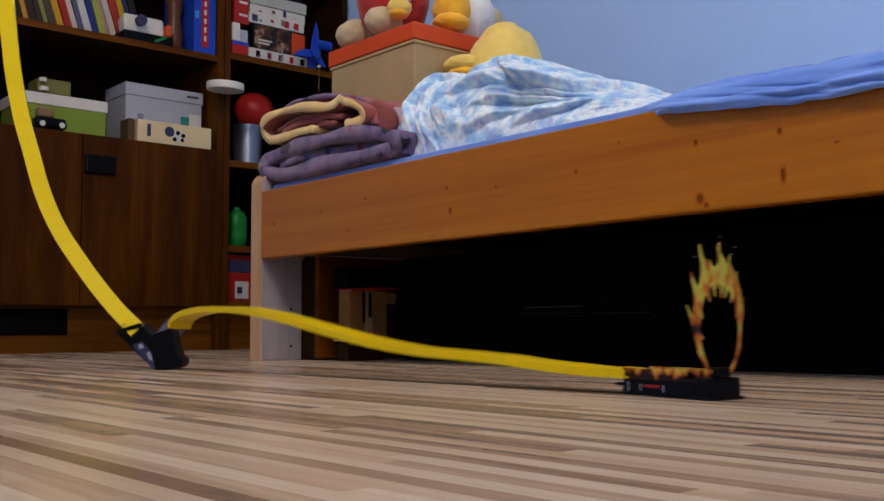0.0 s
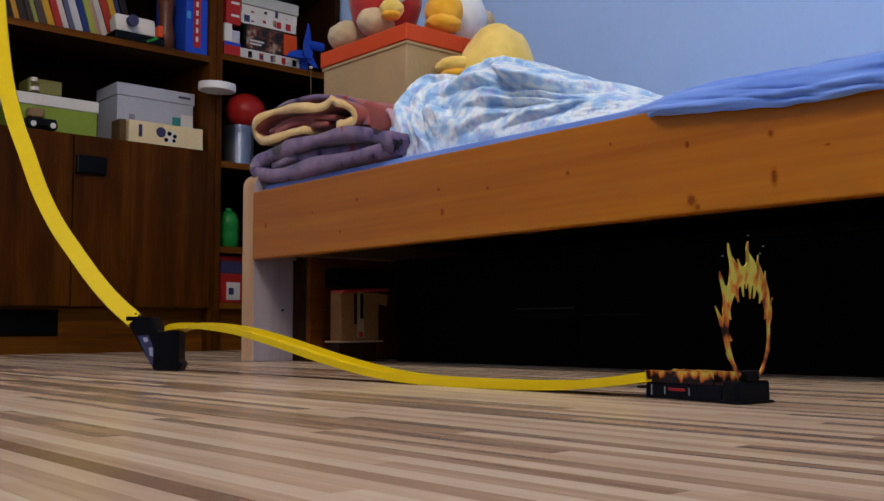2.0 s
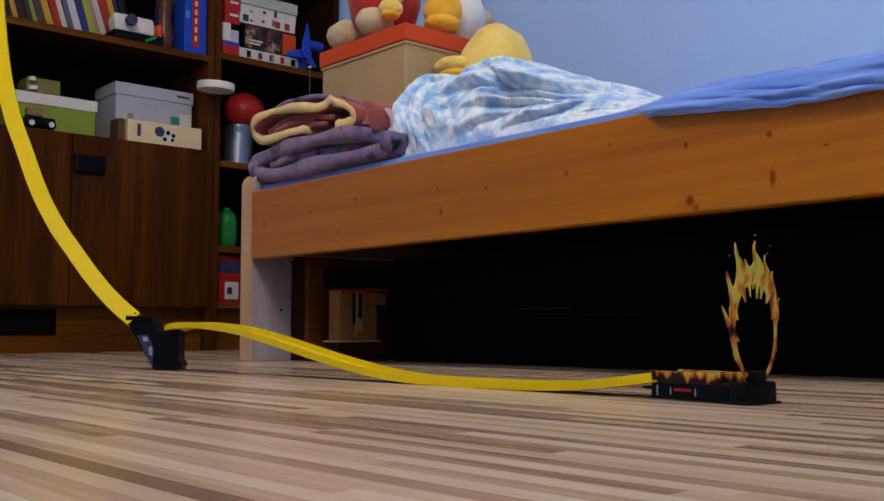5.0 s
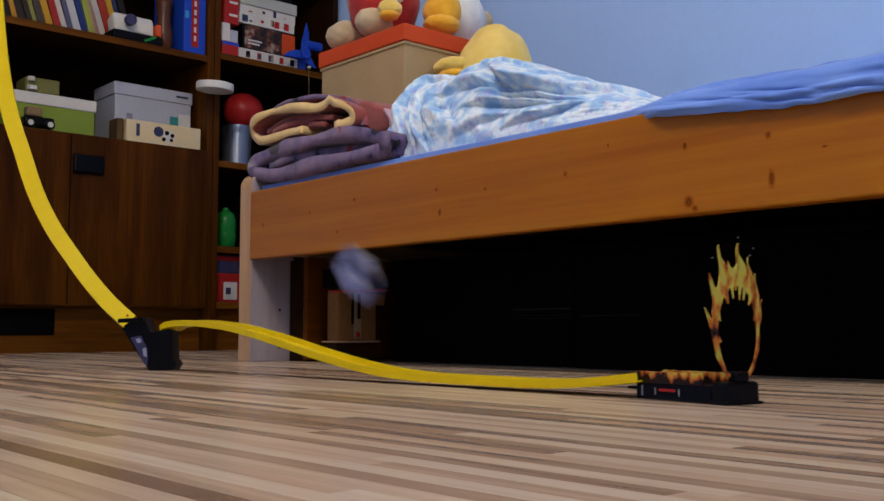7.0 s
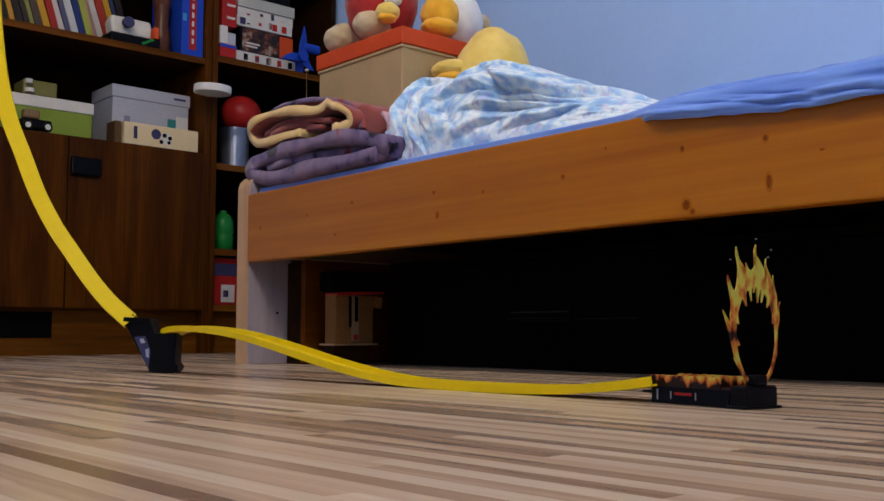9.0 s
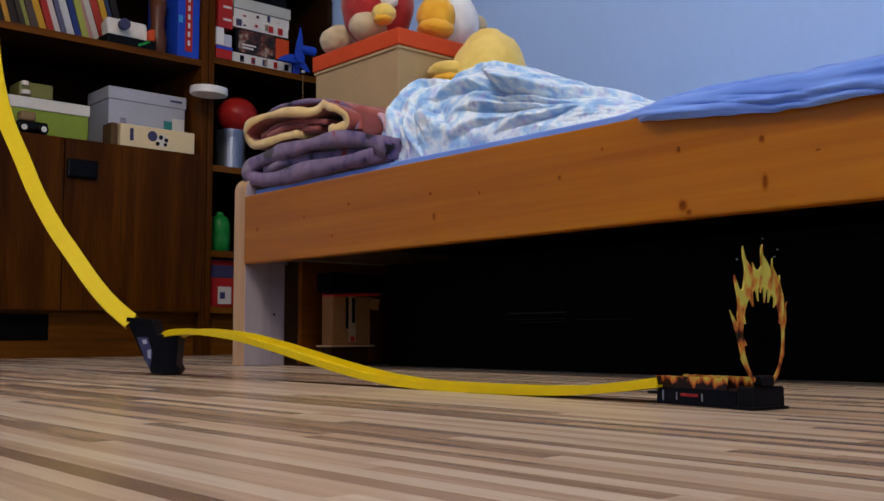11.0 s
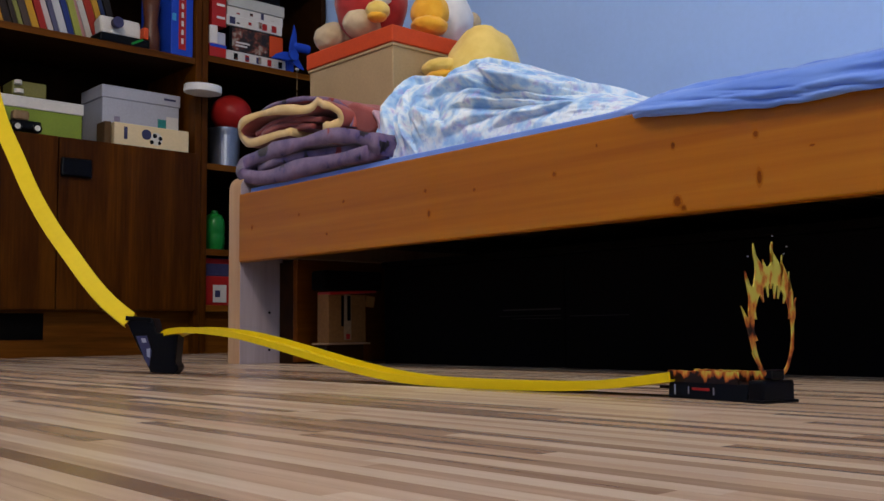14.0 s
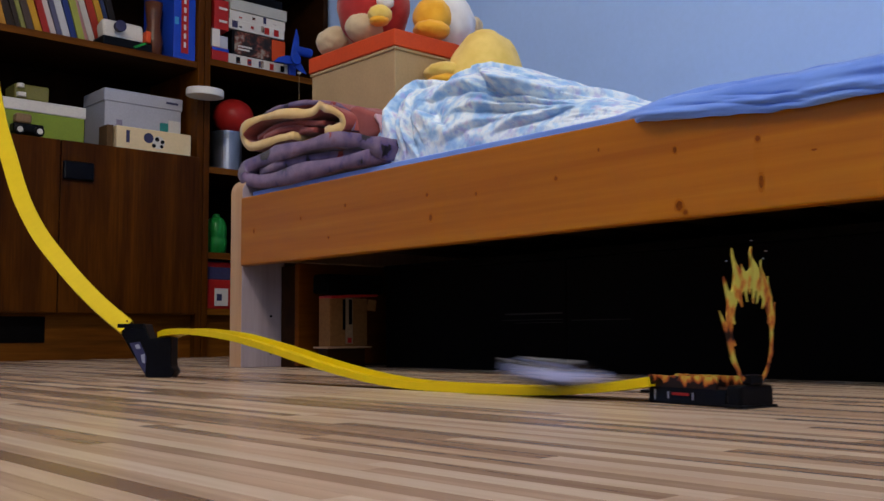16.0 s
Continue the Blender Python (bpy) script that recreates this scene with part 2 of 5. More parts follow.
# ---- bed ----
def build_bed():
    bed = thing("bed", (RAIL_X + 0.5, 0.9, 0), "varnished pine bed with a knotty side rail and pale legs", "bed")
    rail = part("side_rail", box(RAIL_X, RAIL_X + 0.026, -0.10, 1.889, 0.2205, 0.3690, 0.003), PINE, bed, "knotty orange pine side rail")
    rnd = random.Random(4)
    for y, z, w, h in ((1.508, 0.314, 0.0045, 0.0050), (1.657, 0.303, 0.0040, 0.0045), (1.834, 0.292, 0.0040, 0.0060), (1.562, 0.257, 0.0050, 0.0040), (1.273, 0.308, 0.0050, 0.0050),
                       (1.264, 0.268, 0.0055, 0.0085), (1.152, 0.297, 0.0045, 0.0045), (0.980, 0.301, 0.0050, 0.0050), (0.898, 0.333, 0.0020, 0.0035), (0.768, 0.314, 0.0045, 0.0065),
                       (0.763, 0.238, 0.0080, 0.0095), (0.645, 0.311, 0.0045, 0.0060), (0.642, 0.256, 0.0050, 0.0125), (0.571, 0.286, 0.0050, 0.0020), (0.754, 0.228, 0.0045, 0.0050)):
        for name, k, out, mat in (("knot_ring", 1.08, 0.0003, KNOT_RING), ("knot", 0.66, 0.0006, KNOT)):
            bm = bmesh.new()
            vs = [bm.verts.new((RAIL_X - out, y + w * k * math.cos(a) * rnd.uniform(0.85, 1.1), z + h * k * math.sin(a) * rnd.uniform(0.88, 1.1))) for a in [i * math.tau / 18 for i in range(18)]]
            f = bm.faces.new(vs)
            bmesh.ops.extrude_face_region(bm, geom=[f])
            for v in vs:
                v.co.x = RAIL_X + 0.001
            part(name, bm, mat, rail)
    part("side_rail", box(RAIL_X + 0.95, RAIL_X + 0.976, -0.10, 1.889, 0.2205, 0.3690, 0.003), PINE, bed)
    for x0 in (RAIL_X + 0.004, RAIL_X + 0.86):
        for y0, y1 in ((1.8895, 1.9385), (-0.15, -0.101)):
            pts, r, w = [], 0.03, 0.112
            pts += [(w, 0.0), (w, 0.414)]
            pts += [(r - r * math.sin(a * math.pi / 12), 0.414 - r + r * math.cos(a * math.pi / 12)) for a in range(7)]
            pts += [(0.0, 0.0)]
            bm = moved(prism(pts, y1 - y0), Matrix.Translation((x0, y0, 0)))
            bmesh.ops.bevel(bm, geom=bm.edges[:], offset=0.0025, segments=2, affect="EDGES", profile=0.5)
            leg = part("leg", bm, [LEG_PAINT, PINE_END], bed, "pale pine plank leg with a rounded top corner")
            for p in leg.data.polygons:
                if abs(p.normal.x) > 0.5 or p.normal.z > 0.3:
                    p.material_index = 1
            for z in (0.030, 0.112):
                part("bolt", cyl((x0 + 0.075, y0 - 0.0015, z), 0.0028, 0.0028, 0.003, 12, axis="Y"), BLACK, leg)
    part("end_board", box(RAIL_X + 0.117, RAIL_X + 0.859, 1.895, 1.925, 0.235, 0.385, 0.004), PINE_END, bed)
    part("end_board", box(RAIL_X + 0.117, RAIL_X + 0.859, -0.14, -0.11, 0.235, 0.385, 0.004), PINE_END, bed)
    # ledges and slats get the darkened wood, so floor bounce doesn't light them
    part("ledge", box(RAIL_X + 0.0265, RAIL_X + 0.05, -0.10, 1.889, 0.235, 0.262), UNLIT_WOOD, bed)
    part("ledge", box(RAIL_X + 0.926, RAIL_X + 0.9495, -0.10, 1.889, 0.235, 0.262), UNLIT_WOOD, bed)
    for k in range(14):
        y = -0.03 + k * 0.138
        part("slat", box(RAIL_X + 0.028, RAIL_X + 0.948, y, y + 0.07, 0.2625, 0.28), UNLIT_WOOD, bed)


build_bed()


# ---- bookcase ----
def build_bookcase():
    case = thing("bookcase", (1.4, CASE_Y + 0.19, 0), "dark brown veneered bookcase with doors below open shelves", "bookcase")
    y0, y1, top = CASE_Y, CASE_Y + 0.37, 1.95
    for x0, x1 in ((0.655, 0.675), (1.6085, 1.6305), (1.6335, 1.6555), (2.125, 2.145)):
        # right end panel darkened like the boards, for the shade inside
        part("side_panel", box(x0, x1, y0, y1, 0, top, 0.0015), SHADED_BOARD if x0 > 2 else WALNUT, case)
    # back panels carry the interior's shade in their tone
    part("back_panel", box(0.675, 1.6085, y1 - 0.012, y1, 0.0, top), SHADED_BACK, case)
    part("back_panel", box(1.6555, 2.125, y1 - 0.012, y1, 0.0, top), SHADED_BACK, case)
    for x0, x1, zs in ((0.675, 1.6085, (0.140, 0.646, 0.976, 1.36, 1.92)), (1.6555, 2.125, (0.14, 0.33, 0.622, 0.996, 1.36, 1.92))):
        for z in zs:
            # board has the shade tone; its front strip keeps the lit veneer brown
            shelf = part("shelf", box(x0, x1, y0 + 0.008, y1 - 0.0125, z + 0.0005, z + 0.0215), SHADED_BOARD, case, "brown shelf board darkened for the shade between shelves")
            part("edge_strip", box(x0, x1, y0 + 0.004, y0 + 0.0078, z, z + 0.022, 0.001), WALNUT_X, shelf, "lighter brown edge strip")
    part("plinth", box(0.675, 1.6085, y0 + 0.03, y0 + 0.048, 0, 0.139), WALNUT_X, case)
    part("plinth", box(1.6555, 2.125, y0 + 0.03, y0 + 0.048, 0, 0.139), WALNUT_X, case)
    # flat dark plate; its colour gives the shade of a recess in the plinth
    part("recess_plate", box(0.70, 1.127, y0 + 0.026, y0 + 0.0295, 0.053, 0.132, 0.001), SHADE_BLACK, case, "near-black plate on the plinth in place of a shaded recess")
    for x0, x1, hx in ((0.657, 1.1425, 1.08), (1.1465, 1.606, 1.196)):
        door = part("door", box(x0, x1, y0 - 0.019, y0 - 0.001, 0.143, 0.667, 0.0015), WALNUT, case, "brown wood-grain cabinet door")
        if hx > 1.1:
            part("handle", box(hx - 0.048, hx + 0.048, y0 - 0.034, y0 - 0.0195, 0.546, 0.604, 0.006, 3), BLACK, door, "black plastic door pull")


build_bookcase()


# ---- bedding ----
SHEET_BLUE = cloth("blue_sheet_cotton", [(0.3, (0.12, 0.25, 0.74)), (0.7, (0.20, 0.37, 0.86))], 7)
MATTRESS = cloth("mattress_ticking", [(0.3, (0.6, 0.6, 0.62)), (0.7, (0.7, 0.7, 0.7))], 7)


def floral_cotton():
    """Pale cotton with watery blue patches, white flowers and small violet sprigs."""
    m = cloth("blue_white_floral_cotton", [(0.34, (0.24, 0.47, 0.80)), (0.43, (0.37, 0.60, 0.87)), (0.49, (0.53, 0.73, 0.92)), (0.53, (0.74, 0.85, 0.94)), (0.63, (0.79, 0.88, 0.94)), (0.70, (0.50, 0.71, 0.91))], 27, detail=6)
    n, l = m.node_tree.nodes, m.node_tree.links
    b = n["Principled BSDF"]
    base = b.inputs["Base Color"].links[0].from_socket
    for scale, lo, hi, colour, strength in ((40.0, 0.57, 0.70, (0.40, 0.40, 0.76), 0.75), (70.0, 0.59, 0.72, (0.20, 0.34, 0.68), 0.6), (48.0, 0.60, 0.70, (0.66, 0.56, 0.74), 0.5)):
        mp = mapped(n, l, (1, 1, 1))
        mp.inputs["Location"].default_value = (scale, 0.3 * scale, 0)
        nz, mr, mx = n.new("ShaderNodeTexNoise"), n.new("ShaderNodeMapRange"), n.new("ShaderNodeMixRGB")
        nz.inputs["Scale"].default_value, nz.inputs["Detail"].default_value = scale, 3
        mr.inputs[1].default_value, mr.inputs[2].default_value, mr.inputs[4].default_value = lo, hi, strength
        mx.inputs[2].default_value = (*colour, 1)
        l.new(mp.outputs[0], nz.inputs[0]), l.new(nz.outputs[0], mr.inputs[0])
        l.new(mr.outputs[0], mx.inputs[0]), l.new(base, mx.inputs[1])
        base = mx.outputs[0]
    l.new(base, b.inputs["Base Color"])
    return m


DUVET = floral_cotton()
MAROON = cloth("maroon_fleece", [(0.3, (0.25, 0.05, 0.045)), (0.7, (0.36, 0.09, 0.075))], 16)
CREAM_LINING = cloth("cream_lining", [(0.3, (0.66, 0.44, 0.17)), (0.7, (0.78, 0.57, 0.26))], 22)
PURPLE = cloth("purple_grey_fleece", [(0.37, (0.006, 0.004, 0.012)), (0.395, (0.07, 0.05, 0.16)), (0.45, (0.13, 0.088, 0.18)), (0.60, (0.205, 0.138, 0.235)), (0.68, (0.19, 0.11, 0.18)), (0.70, (0.26, 0.02, 0.02))], 19)


PINK_HEM = cloth("pale_pink_hem", [(0.3, (0.5, 0.3, 0.36)), (0.7, (0.6, 0.4, 0.45))], 16)


def build_mattress():
    bm = box(RAIL_X + 0.03, RAIL_X + 0.945, -0.095, 1.884, 0.281, 0.372, 0.022, 4)
    solid("mattress", bm, MATTRESS, "thin mattress lying inside the pine bed", "mattress", smooth=True)


# creases of the sheet: from and to along the bed, distance from the rail there, height
CREASES = [(0.93, 0.40, 1.148, 1.192, 0.017), (0.55, 0.15, 1.158, 1.19, 0.007)]


def build_sheet():
    """The sheet lies over the mattress and hangs over the rail where it has come loose."""
    def bulge(y, k):
        w = k * 1.2 - y * 4.5 + 0.5 * noise.noise((y * 4, k, 2.0))
        groove = max(0.0, 1 - abs(noise.noise((y * 2.2, w * 1.6, 7.0))) * 5)
        crease = max(0.0, 1 - abs(noise.noise((y * 5 + 2, w * 3.2, 11.0))) * 5)
        fold = 0.5 - abs(noise.noise((y * 3.6 + k * 1.3, k * 1.5 - y * 2.4, 4.0))) * 1.6
        small = 0.5 - abs(noise.noise((y * 24 + k * 2.0, k * 2 - y * 9, 8.0))) * 1.6
        return (0.012 * max(0, fold) + 0.0015 * max(0, small) - 0.004 * groove - 0.0015 * crease + 0.005) * math.sin(math.pi * min(1, 0.25 + 0.75 * k))

    bm = bmesh.new()
    ys = [-0.10 + i * 1.985 / 400 for i in range(401)]
    rows = []
    for y in ys:
        loose = min(1, max(0, (0.90 - y) / 0.11))
        loose = loose * loose * (3 - 2 * loose)
        drop = min(1, max(0, (0.87 - y) / 0.20)) * 0.68 + min(1, max(0, (0.67 - y) / 0.25)) * 0.32
        fold = 0.006 * noise.noise((y * 9, 3.1, 0)) + 0.003 * noise.noise((y * 31, 1.1, 0))
        low = 0.3665 + (0.333 - 0.3665) * drop + fold * drop
        prof = [
            (RAIL_X + 0.0285 + (-0.033 - bulge(y, k / 20)) * loose, 0.36 + 0.0245 * k / 21 + (low + (0.379 - low) * k / 21 - 0.36 - 0.0245 * k / 21) * loose) for k in range(21)]
        prof.append((RAIL_X + 0.034 + (-0.034) * loose, 0.3845 + (-0.001) * loose))
        for k in range(1, 70):
            x = prof[21][0] + (RAIL_X + 0.94 - prof[21][0]) * (k / 69) ** 1.5
            damp = min(1, (k + 1) / 4)
            wr = 0.009 * (0.5 - abs(noise.noise((x * 26 + y * 6 + 0.6 * noise.noise((x * 6, y * 6, 1)), y * 4.2 - x * 3, 0.4)))) + 0.006 * noise.noise((x * 6, y * 5, 3)) + 0.004 * abs(noise.noise((x * 20 - y * 9, y * 15, 2.2)))
            swell = 0.014 * loose * min(1.0, max(0.2, (y - 0.25) / 0.45)) * math.exp(-((x - 1.22) / 0.09) ** 2)
            for ya, yb, xa, xb, high in CREASES:
                q = (ya - y) / (ya - yb)
                if -0.15 < q < 1.15:
                    e = x - (xa + (xb - xa) * q + 0.004 * noise.noise((y * 30, ya, 0)))
                    fade = math.sin(math.pi * (q + 0.15) / 1.3)
                    swell += high * fade * (math.exp(-e / 0.05) * math.tanh(e / 0.005) if e > 0 else 1.3 * math.tanh(e / 0.004) * math.exp(e / 0.012))
            prof.append((x, 0.3785 + damp * (wr + 0.3 * fold) * (0.4 + 0.6 * loose) + swell))
        rows.append([bm.verts.new((px, y + 0.004 * noise.noise((px * 30, y * 20, 0)), pz)) for px, pz in prof])
    for a, b in zip(rows, rows[1:]):
        for i in range(len(a) - 1):
            bm.faces.new((a[i], b[i], b[i + 1], a[i + 1]))
    bmesh.ops.recalc_face_normals(bm, faces=bm.faces)
    ob = solid("bed_sheet", bm, SHEET_BLUE, "crumpled plain blue sheet hanging loose over the bed rail", "bed sheet", smooth=True)
    sol = ob.modifiers.new("thickness", "SOLIDIFY")
    sol.thickness, sol.offset = 0.0015, 1


# folds of the duvet: along its length, way up its front and over; then height and width of the step
FOLDS = [([(1.245, 0.37), (1.20, 0.30), (1.16, 0.27), (1.11, 0.275), (1.05, 0.34)], 0.022, 0.030), ([(1.24, 0.165), (1.17, 0.18), (1.09, 0.19)], 0.013, 0.022),
         ([(1.31, 0.13), (1.35, 0.18), (1.385, 0.20), (1.42, 0.16), (1.41, 0.06)], 0.013, 0.024), ([(1.40, 0.03), (1.455, 0.12), (1.475, 0.23)], 0.015, 0.016),
         ([(1.38, 0.28), (1.255, 0.26), (1.17, 0.25)], 0.010, 0.020), ([(1.22, 0.215), (1.125, 0.23), (1.04, 0.24)], 0.010, 0.018), ([(1.28, 0.04), (1.215, 0.10), (1.175, 0.11)], 0.006, 0.018),
         ([(1.14, 0.06), (1.07, 0.11), (1.02, 0.18)], 0.007, 0.018), ([(1.55, 0.36), (1.50, 0.44), (1.42, 0.44)], 0.009, 0.020), ([(1.53, 0.10), (1.56, 0.24), (1.52, 0.36)], 0.010, 0.020),
         ([(1.05, 0.36), (1.02, 0.40), (0.97, 0.5), (0.94, 0.62)], 0.010, 0.018), ([(1.33, 0.40), (1.25, 0.46), (1.14, 0.42)], 0.008, 0.018), ([(1.47, 0.05), (1.49, 0.15), (1.51, 0.20)], 0.009, 0.014)]
FRONT_ARC = 0.38


def fold_step(y, v):
    """Sum of the overlapping folds at a place of the duvet: bulged above each line, tucked in below it."""
    total = 0.0
    py, pv = y, v * FRONT_ARC
    for line, high, wide in FOLDS:
        best, side, along = 9.0, 1.0, 0.0
        n = len(line) - 1
        for k in range(n):
            (ay, av), (by, bv) = line[k], line[k + 1]
            av, bv = av * FRONT_ARC, bv * FRONT_ARC
            dy, dv = by - ay, bv - av
            t = ((py - ay) * dy + (pv - av) * dv) / (dy * dy + dv * dv)
            t = max(0.0, min(1.0, t))
            ey, ev = py - ay - dy * t, pv - av - dv * t
            d = math.hypot(ey, ev)
            if d < best:
                best, along = d, (k + t) / n
                side = 1.0 if ey * dv - ev * dy > 0 else -1.0
        if best < 4 * wide:
            fade = math.sin(math.pi * (0.12 + 0.76 * along))
            k = best / (0.7 * wide)
            total += high * fade * math.tanh(best / 0.0035) * ((1 + k) * math.exp(-k) if side > 0 else -1.15 * math.exp(-best / (0.6 * wide)))
    return total


def build_duvet():
    """A thrown-back duvet: a heap with deep folds that falls off to all sides."""
    bm = bmesh.new()
    nv, ny = 170, 300
    y0, y1 = 0.80, 1.622
    ridge = ((0.80, 0.0), (0.87, 0.022), (0.947, 0.056), (0.985, 0.070), (1.027, 0.087), (1.075, 0.104), (1.085, 0.114), (1.138, 0.134), (1.205, 0.164), (1.262, 0.180), (1.322, 0.186), (1.353, 0.178), (1.376, 0.172), (1.45, 0.182), (1.51, 0.187), (1.555, 0.181), (1.595, 0.160), (1.612, 0.125), (1.622, 0.0))

    def height(y):
        for (a, ha), (b, hb) in zip(ridge, ridge[1:]):
            if y <= b:
                k = (y - a) / (b - a)
                return ha + (hb - ha) * k
        return 0.0

    grid = []
    for i in range(nv + 1):
        v = i / nv
        line = []
        for j in range(ny + 1):
            y = y0 + (y1 - y0) * j / ny
            h = (height(max(y0, y - 0.012)) + height(y) + height(min(y1, y + 0.012))) / 3 if j < ny else 0.0
            if v <= 0.6:
                a = v / 0.6 * math.pi / 2
                x, z, nx_, nz = 1.166 + 0.14 * (1 - math.cos(a)), h * math.sin(a) ** 0.9, -math.cos(a), math.sin(a)
            else:
                a = (v - 0.6) / 0.4
                x, z, nx_, nz = 1.306 + 0.49 * a, h * math.cos(a * math.pi / 2), 0.3 * a, 1 - 0.5 * a
            end = max(0.0, min(1.0, (y - 1.25) / 0.37))
            slant = 0.128 * end * end * (3 - 2 * end) * max(0.0, 1 - (x - 1.166) / 0.19)
            edge = min(1, h / 0.05) * min(1, v * 14) * min(1, (1 - v) * 10)
            wy = y + 0.010 * noise.noise((x * 11, y * 11, z * 11 + 5.0)) + 0.002 * noise.noise((x * 34, y * 34, z * 34))
            wv = v + 0.026 * noise.noise((x * 10, y * 10, z * 10 + 9.0)) + 0.005 * noise.noise((x * 30, y * 30, z * 30 + 2.0))
            u = wv * 0.4
            mid = 0.5 - abs(noise.noise((wy * 9 + u * 5, u * 15 - wy * 5, 1.7))) * 1.7
            small = 0.5 - abs(noise.noise((wy * 34 - u * 30, u * 46 + wy * 12, 7.7))) * 1.8
            fine = noise.noise((wy * 90, u * 110 + wy * 30, 6.0))
            d = edge * (fold_step(wy, wv) * 2.1 + 0.008 * mid + 0.0026 * small + 0.0004 * fine)
            zz = 0.3825 + max(0.0, z + 0.5 * nz * d) if 0 < i < nv and 0 < j < ny else 0.3815
            line.append(bm.verts.new((max(1.136, x + nx_ * d), y - slant + edge * 0.004 * noise.noise((x * 30, y * 30, 3.0)), zz)))
        grid.append(line)
    for a, b in zip(grid, grid[1:]):
        for j in range(ny):
            bm.faces.new((a[j], b[j], b[j + 1], a[j + 1]))
    bm.faces.new([grid[0][j] for j in range(ny + 1)] + [grid[i][ny] for i in range(1, nv + 1)] + [grid[nv][j] for j in range(ny - 1, -1, -1)] + [grid[i][0] for i in range(nv - 1, 0, -1)])
    bmesh.ops.recalc_face_normals(bm, faces=bm.faces)
    solid("duvet", bm, DUVET, "crumpled light blue and white floral duvet heaped on the bed", "duvet", smooth=True)


def ribbon(path, x0, x1, thick, wob=0.004, seed=0.0, steps=18, ragged=0.012):
    """A thick cloth that follows a path of (y, z) and lies across x; faces: outer 0, inner 1."""
    bm = bmesh.new()
    pts = []
    n = len(path)
    fine = []
    for i in range(n - 1):
        p0, p1, p2, p3 = path[max(0, i - 1)], path[i], path[i + 1], path[min(n - 1, i + 2)]
        for s in range(6):
            t = s / 6
            fine.append(tuple(0.5 * (2 * p1[k] + (p2[k] - p0[k]) * t + (2 * p0[k] - 5 * p1[k] + 4 * p2[k] - p3[k]) * t * t + (3 * p1[k] - p0[k] - 3 * p2[k] + p3[k]) * t ** 3) for k in (0, 1)))
    fine.append(path[-1])
    m = len(fine)
    rows = []
    for k in range(steps + 1):
        x = x0 + (x1 - x0) * k / steps
        outer, inner = [], []
        for i, (y, z) in enumerate(fine):
            a, b = fine[max(0, i - 1)], fine[min(m - 1, i + 1)]
            ty, tz = b[0] - a[0], b[1] - a[1]
            ln = math.hypot(ty, tz) or 1
            ny_, nz = -tz / ln, ty / ln
            w = wob * noise.noise((x * 14, i * 0.16, seed)) + 0.4 * wob * noise.noise((x * 40, i * 0.5, seed + 3))
            th = thick * (1 + 0.5 * noise.noise((i * 0.13, seed, x * 6)))
            dx = ragged * noise.noise((i * 0.09, seed, 1.0)) * max(0.0, 1 - k / 4)
            outer.append(bm.verts.new((x + dx, y + ny_ * (th / 2 + w), z + nz * (th / 2 + w))))
            inner.append(bm.verts.new((x + dx, y - ny_ * (th / 2 - w), z - nz * (th / 2 - w))))
        rows.append((outer, inner))
    for (o1, i1), (o2, i2) in zip(rows, rows[1:]):
        for i in range(m - 1):
            bm.faces.new((o1[i], o1[i + 1], o2[i + 1], o2[i])).material_index = 0
            bm.faces.new((i1[i], i2[i], i2[i + 1], i1[i + 1])).material_index = 1
        for i in (0, m - 1):
            bm.faces.new((o1[i], o2[i], i2[i], i1[i])).material_index = 2
    for o, i_ in (rows[0], rows[-1]):
        for i in range(m - 1):
            bm.faces.new((o[i], i_[i], i_[i + 1], o[i + 1])).material_index = 2
    bmesh.ops.recalc_face_normals(bm, faces=bm.faces)
    return bm


